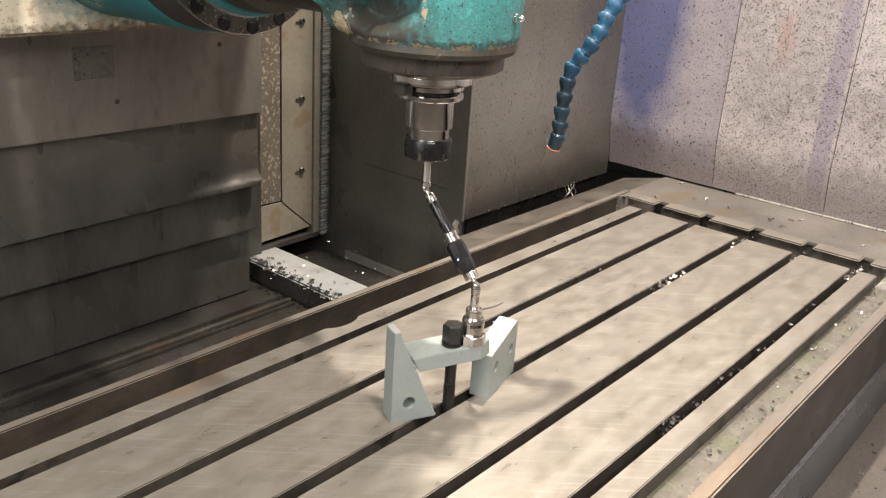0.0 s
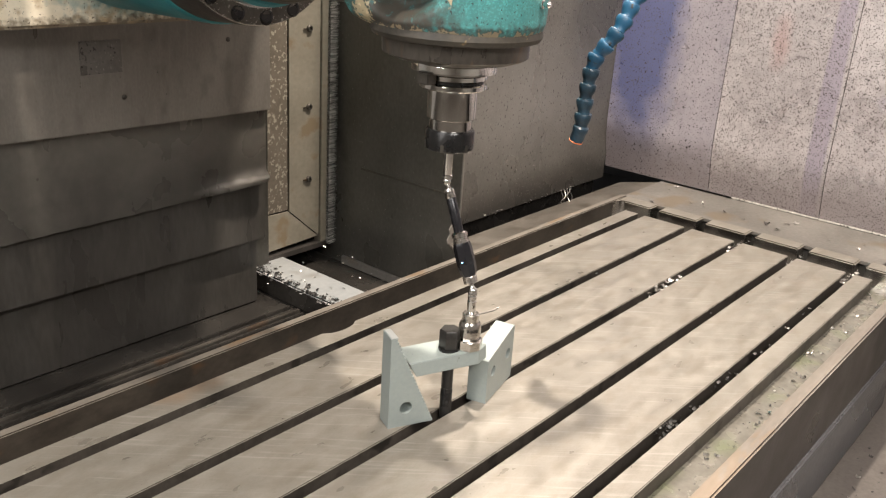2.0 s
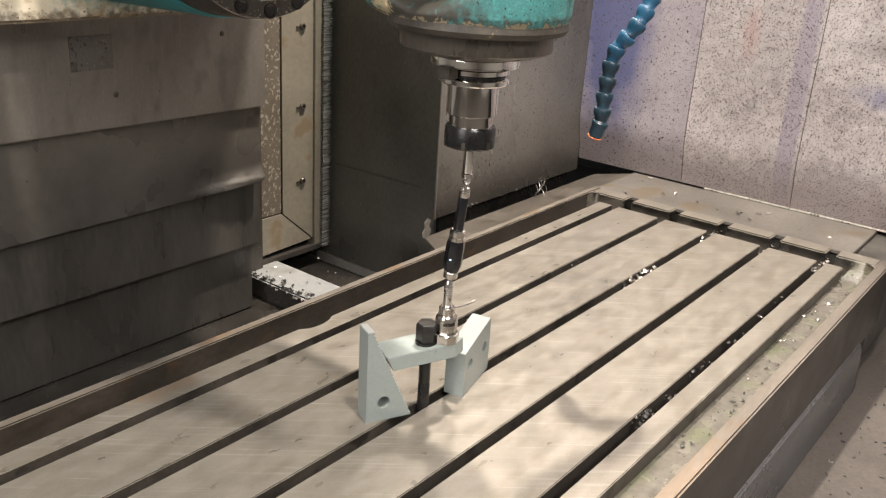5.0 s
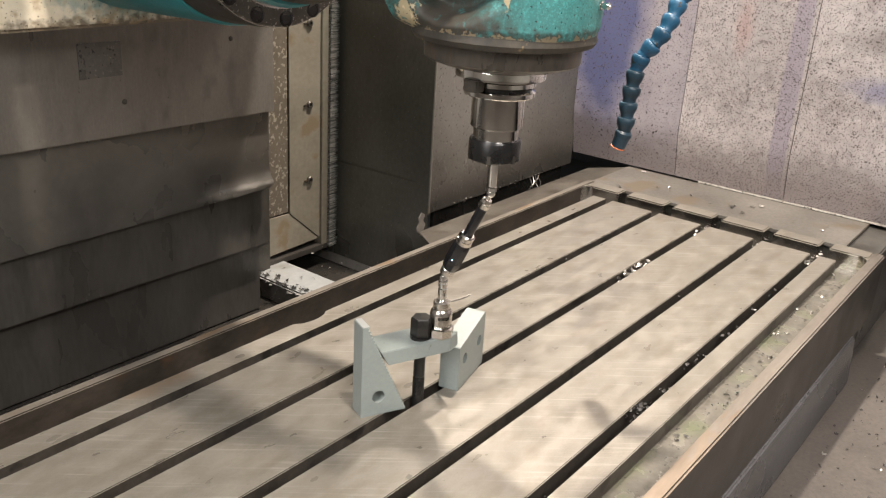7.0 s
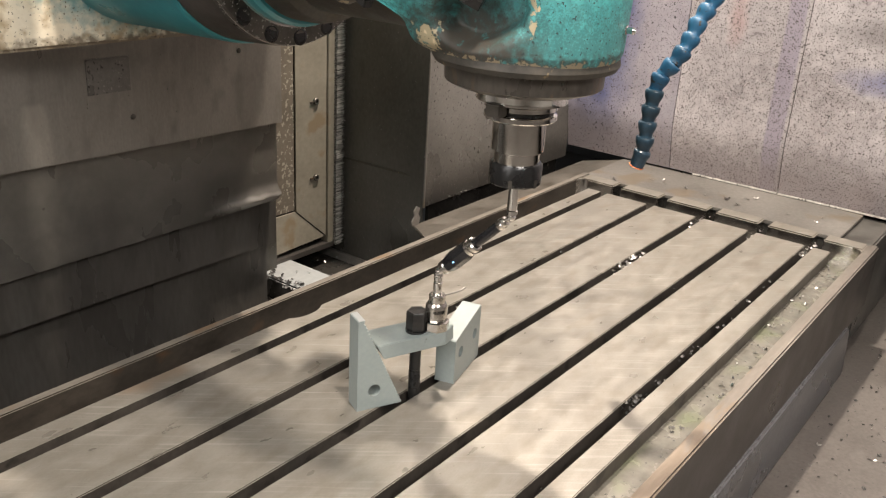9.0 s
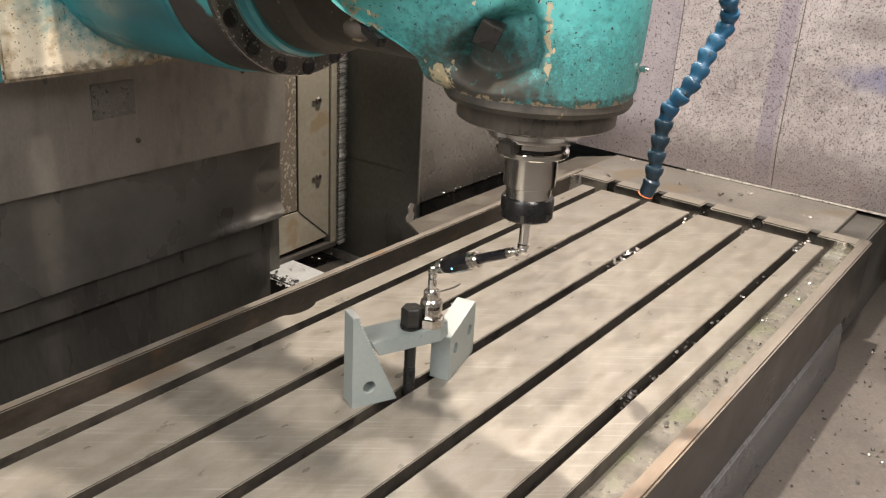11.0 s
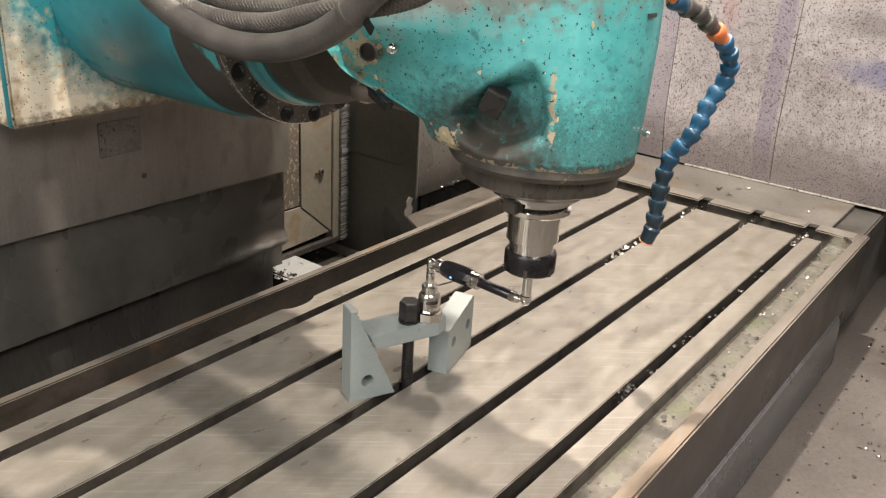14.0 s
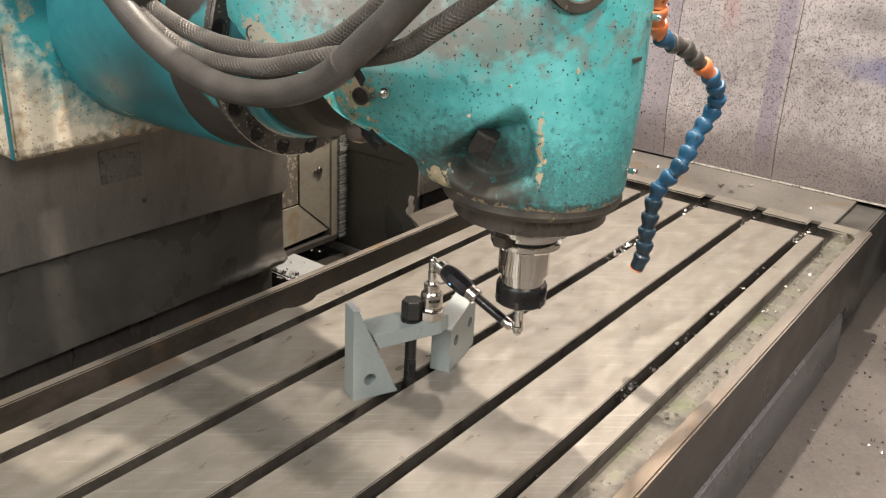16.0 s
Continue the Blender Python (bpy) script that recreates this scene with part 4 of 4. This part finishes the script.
tip = on_line(run[-1])
part("tip_ring", lathe([(0.0098, 0), (0.0105, 0.0005), (0.0105, 0.0014), (0.0092, 0.0016)], along(tip, tip + (tip - on_line(run[-1] - 0.01))), 20), M_ORANGE, line, "orange ring at the nozzle's tip")

# ---- ball bar between the pivot and the spindle ----
PIVOT = Vector((AX, AY, 0.195))
bar = thing("ball_bar", PIVOT, "black telescoping ball bar with steel collars", "measuring bar", carried=True)
BAR = Matrix.Translation(PIVOT) @ Matrix.Rotation(radians(90), 4, "X")
seg = lambda name, prof, mt, label="", s=24: part(name, lathe(prof, BAR, s), mt, bar, label)
seg("end_ball", [(0.0004, -0.006), (0.0035, -0.005), (0.0055, -0.002), (0.006, 0), (0.0055, 0.002), (0.0035, 0.005), (0.003, 0.0065)], M_CHROME, "polished ball")
seg("neck", [(0.0028, 0.005), (0.0030, 0.011)], M_STEEL)
seg("collar", [(0.0075, 0.010), (0.0095, 0.011), (0.0098, 0.019), (0.0088, 0.0205)], M_STEEL, "knurled steel collar")
body = seg("transducer", [(0.0092, 0.020), (0.0118, 0.026), (0.0128, 0.036), (0.0125, 0.060), (0.0112, 0.066)], M_PLASTIC, "black plastic transducer body", 8)
part("indicator", lathe([(0.0010, 0), (0.0008, 0.0006)], BAR @ along((-0.0116, -0.0035, 0.041), (-0.03, -0.007, 0.041)), 10), M_LED, body, "small blue indicator light")
seg("ring", [(0.0098, 0.065), (0.0108, 0.066), (0.0108, 0.071), (0.0095, 0.0715), (0.0095, 0.0735), (0.0108, 0.074), (0.0108, 0.079), (0.0085, 0.081)], M_STEEL, "knurled steel collar")
seg("tube", [(0.0064, 0.080), (0.0066, 0.081), (0.0066, 0.127), (0.0062, 0.128)], M_PLASTIC, "black carbon extension tube")
seg("sleeve", [(0.0068, 0.127), (0.0072, 0.128), (0.0072, 0.134), (0.0066, 0.1345), (0.0066, 0.136), (0.0070, 0.1365), (0.0060, 0.140), (0.0030, 0.141), (0.0028, 0.147)], M_STEEL)
seg("far_ball", [(0.003, 0.1445), (0.0045, 0.1465), (0.0055, 0.149), (0.0055, 0.151), (0.0042, 0.1538), (0.001, 0.1555)], M_CHROME, "polished ball")

# ---- the clamp: strap, step blocks, stud ----
def local(px, py, ux, uy):
    """A frame on the table: x along (ux, uy)."""
    n = math.hypot(ux, uy)
    return Matrix(((ux / n, -uy / n, 0, px), (uy / n, ux / n, 0, py), (0, 0, 1, 0), (0, 0, 0, 1)))


def drilled(poly, holes, depth):
    """An outline in x and z with round holes, drawn out along y."""
    b = bmesh.new()
    loops = [poly] + [[(cx + r * math.cos(2 * math.pi * k / 28), cz + r * math.sin(2 * math.pi * k / 28)) for k in range(28)] for cx, cz, r in holes]
    for y in (0.0, depth):
        sides = []
        for lp in loops:
            vs = [b.verts.new((x, y, z)) for x, z in lp]
            sides.append(vs)
        bmesh.ops.triangle_fill(b, use_beauty=True, edges=[b.edges.new((vs[i], vs[(i + 1) % len(vs)])) for vs in sides for i in range(len(vs))])
        if y == 0.0:
            front = sides
    for p, q in zip(front, sides):
        for i in range(len(p)):
            j = (i + 1) % len(p)
            b.faces.new((p[i], p[j], q[j], q[i]))
    return b


stepb = thing("step_block", (0.77, 0.69, 0), "grey-green painted step block with a serrated slope", "clamping block", "step blocks")
F1 = local(0.756, 0.690, 0.061, -0.028)
poly = [(0, 0), (0.067, 0), (0.067, 0.003)]
teeth = 26
for k in range(teeth):
    u0, u1 = k / teeth, (k + 1) / teeth
    xa, za = 0.067 - 0.058 * u0, 0.003 + 0.132 * u0
    xb, zb = 0.067 - 0.058 * u1, 0.003 + 0.132 * u1
    poly += [(xa - 0.0034, za + 0.0012), (xb, zb)]
poly += [(0.004, 0.137), (0, 0.136)]
bm = drilled(poly, [(0.0255, 0.028, 0.0092)], 0.030)
bmesh.ops.transform(bm, matrix=F1, verts=bm.verts)
part("wedge", bm, M_PAINT, stepb, smooth=False)
part("tooth_edge", F1 and merge(bmesh.new(), box(0.001, 0.010, 0.0005, 0.0295, 0.1362, 0.1372), F1), M_WAY, stepb, "worn bright top edge")

prop = thing("step_block", (0.95, 0.66, 0), "grey-green painted step block with two bored holes", "clamping block", "step blocks")
F2 = local(0.905, 0.637, 0.096, 0.025)
bm = drilled([(0, 0), (0.099, 0), (0.099, 0.087), (0.094, 0.088), (0.002, 0.0705), (0, 0.069)], [(0.022, 0.044, 0.0085), (0.078, 0.048, 0.0085)], 0.030)
bmesh.ops.transform(bm, matrix=F2, verts=bm.verts)
part("wedge", bm, M_PAINT, prop, smooth=False)

strap = thing("clamp_strap", (0.82, 0.65, 0.09), "grey-green painted clamp strap across two step blocks", "clamp strap")
F3 = local(0.7825, 0.6795, 0.8746, -0.4848) @ Matrix.Translation((0, 0, 0.094)) @ Matrix.Rotation(radians(-5.0), 4, "Y")
bm = prism([(0.0, 0.0), (0.100, 0.0), (0.117, 0.012), (0.117, 0.038), (0.102, 0.050), (0.0, 0.050)], -0.022, 0.0, "z")
for v in bm.verts:
    if v.co.x < 0.001 and v.co.z < -0.01:
        v.co.x += 0.009
bmesh.ops.bevel(bm, geom=bm.edges[:], offset=0.001, segments=2, affect="EDGES")
bmesh.ops.transform(bm, matrix=F3, verts=bm.verts)
part("bar", bm, M_PAINT, strap, smooth=False)

stud = thing("clamp_stud", (0.852, 0.667, -0.05), "black threaded stud with a tall hexagon nut", "clamp stud")
SX, SY = 0.8495, 0.6665
part("stud_rod", lathe([(0.0085, -0.050), (0.0085, 0.035), (0.0078, 0.036), (0.0078, 0.0385), (0.0082, 0.039), (0.0082, 0.122)], Matrix.Translation((SX, SY, 0)), 24), M_BLACK, stud)
part("washer", lathe([(0.0155, 0.0975), (0.0155, 0.1025)], Matrix.Translation((SX, SY, 0)), 24), M_BLACK, stud)
part("nut", hexagon(0.0152, 0.1025, 0.1300, Matrix.Translation((SX, SY, 0)) @ Matrix.Rotation(0.3, 4, "Z"), 0.002), M_NUT, stud, "tall black hexagon nut")
part("nut_socket", lathe([(0.0088, 0.1285), (0.0088, 0.1295), (0.0075, 0.1297)], Matrix.Translation((SX, SY, 0)), 20), M_IRON, stud)
part("foot_nut", box(SX - 0.016, SX + 0.016, SY - 0.012, SY + 0.012, -0.052, -0.031), M_BLACK, stud)

mount = thing("pivot_mount", (AX, AY, 0.11), "bright steel magnetic pivot with a small ball cup", "pivot mount", carried=True)
P = Matrix.Translation((AX, AY, 0))
part("base", lathe([(0.0165, 0.1105), (0.0185, 0.1115), (0.0185, 0.1235), (0.0165, 0.1250), (0.0130, 0.1252), (0.0130, 0.1290)], P, 8), M_STEEL, mount, "eight-sided steel base")
part("knob", lathe([(0.0140, 0.1288), (0.0152, 0.1298), (0.0152, 0.1440), (0.0145, 0.1475), (0.0125, 0.1505)], P, 40), M_STEEL, mount, "engraved steel body")
part("neck", lathe([(0.0112, 0.150), (0.0114, 0.1515), (0.0114, 0.1610), (0.0100, 0.1625)], P, 32), M_STEEL, mount)
part("post", lathe([(0.0060, 0.162), (0.0062, 0.163), (0.0062, 0.1800), (0.0052, 0.1810), (0.0052, 0.1825), (0.0062, 0.1835), (0.0062, 0.1880), (0.0050, 0.1895)], P, 24), M_CHROME, mount)
part("ball_cup", lathe([(0.0045, 0.1885), (0.0062, 0.1895), (0.0066, 0.1920), (0.0055, 0.1945)], P, 24), M_CHROME, mount)
part("lever", tube([(0.866, 0.633, 0.1585), (0.890, 0.628, 0.158), (0.902, 0.626, 0.160)], 0.0014, 8, 4), M_TRAY, mount, "thin locking lever")
# engraved marking, kept as plain bars
random.seed(3)
for k in range(9):
    a = radians(205 + k * 7.0)
    part("mark_bar", merge(bmesh.new(), box(-0.0007, 0.0007, -0.0002, 0.0002, 0.1385, 0.1430), P @ Matrix.Rotation(a, 4, "Z") @ Matrix.Translation((0.01525, 0, 0)) @ Matrix.Rotation(radians(90), 4, "Z")), M_BLACK, mount)


# ---- swarf ----
def swarf(name, n, where, size, material, label, seed):
    random.seed(seed)
    b = bmesh.new()
    for _ in range(n):
        x, y, z = where()
        s = size * random.uniform(0.4, 1.5)
        a, bend = random.uniform(0, 6.28), random.uniform(0.3, 1.0)
        u, v = Vector((math.cos(a), math.sin(a), 0)), Vector((-math.sin(a), math.cos(a), 0))
        prev = None
        for k in range(4):
            t = k / 3 - 0.5
            c = Vector((x, y, z + 0.0005)) + u * (t * s) + v * (bend * s * (t * t)) + Vector((0, 0, abs(math.sin(k * 1.3 + a)) * s * 0.3))
            w = v * (0.22 * s) + Vector((0, 0, 0.12 * s))
            cur = (b.verts.new(c - w), b.verts.new(c + w))
            if prev:
                b.faces.new((prev[0], prev[1], cur[1], cur[0]))
            prev = cur
    return tagged(part(name, b, material, None, label, smooth=False), label, "swarf", kind="stuff")


R = random.uniform
swarf("swarf_on_floor", 420, lambda: (R(1.0, 2.24), R(-0.25, 0.26), -0.2530), 0.006, M_SWARF_DARK, "dark steel chips scattered on the floor", 21)
swarf("bright_floor_swarf", 60, lambda: (R(1.2, 2.24), R(-0.25, 0.26), -0.2530), 0.006, M_SWARF, "bright curled chips scattered on the floor", 22)
swarf("gutter_swarf", 26, lambda: (R(0.95, 1.95), R(0.325, 0.368), -0.0255), 0.007, M_SWARF, "bright chips lying in the wet gutter", 23)
swarf("gutter_dark_swarf", 46, lambda: (R(0.95, 1.95), R(0.325, 0.368), -0.0255), 0.005, M_SWARF_DARK, "dark chips lying in the wet gutter", 24)


def in_slot():
    k = random.choice((1, 2, 3, 4, 4))
    x0, w = {1: (1.35, 0.2), 2: (1.52, 0.08), 3: (1.0, 0.7), 4: (1.32, 0.2)}[k]
    return random.gauss(x0, w), FAR[k] - SLOT * R(0.2, 0.8), -0.006 - 0.01 * random.random()


swarf("slot_swarf", 55, lambda: (R(1.48, 1.60), FAR[2] - SLOT * R(0, 1.0), R(-0.014, 0.0)), 0.008, M_SWARF, "bright chips caught in a T-slot", 25)
swarf("slot_dark_swarf", 75, in_slot, 0.006, M_SWARF_DARK, "dark chips packed into the T-slots", 26)
swarf("slot_end_swarf", 40, lambda: (R(1.84, 1.96), random.choice(FAR[2:]) - SLOT * R(0, 1.0), -0.010), 0.008, M_SWARF, "bright chips at the ends of the T-slots", 27)
swarf("front_slot_swarf", 36, lambda: (random.gauss(1.05, 0.016), FAR[4] - SLOT * R(0, 1.0), -0.006), 0.007, M_SWARF_DARK, "chips heaped in the front T-slot", 28)
swarf("plate_swarf", 16, lambda: (R(2.03, 2.23), R(0.45, 1.0), -0.0055), 0.010, M_SWARF, "chips on the plate past the table", 29)
swarf("way_swarf", 260, lambda: (random.gauss(1.28, 0.012), R(1.15, 1.75), -0.199), 0.009, M_SWARF_DARK, "dark swarf along the guideway's edge", 30)
swarf("way_bright_swarf", 60, lambda: (R(1.2, 1.52), R(1.15, 1.65), -0.199), 0.006, M_SWARF, "bright chips on and beside the guideway", 31)
swarf("ledge_swarf", 28, lambda: (R(1.66, 2.2), R(1.218, 1.224), R(-0.039, -0.030)), 0.005, M_SWARF, "chips along the foot of the rear guard", 32)

nest = thing("swarf_nest", (1.93, 1.158, -0.04), "tangle of curled swarf at the foot of the rear guard", "swarf")
random.seed(41)
for k in range(5):
    x, ph = 1.908 + 0.011 * k, random.uniform(0, 6)
    part("curl", tube([(x + 0.007 * math.cos(ph + 1.1 * i), 1.156 + 0.006 * math.sin(ph + 1.3 * i), -0.036 + 0.0075 * i) for i in range(6)], 0.0013, 6, 4), M_SWARF if k % 2 else M_SWARF_DARK, nest)


# ---- movement ----
def motions():
    """The spindle circles the pivot in the upright plane across the table, at a steady rate."""
    times = [k * 0.5 for k in range(33)]
    turn = lambda t: radians(131.5 - 9.6 * t)
    across = lambda t: -0.150 * K * math.cos(turn(t))
    rise = lambda t: 0.150 * K * math.sin(turn(t))
    for ob in (head, holder, line, up_cover):
        o = ORIGIN[ob]
        walk(ob, [(t, pose(o.x, o.y + across(t), o.z + rise(t))) for t in times])
    for ob in (column, low_cover):
        o = ORIGIN[ob]
        walk(ob, [(t, pose(o.x, o.y + across(t), o.z)) for t in times])
    walk(bar, [(t, pose(*ORIGIN[bar], -(131.5 - 9.6 * t))) for t in times])


motions()
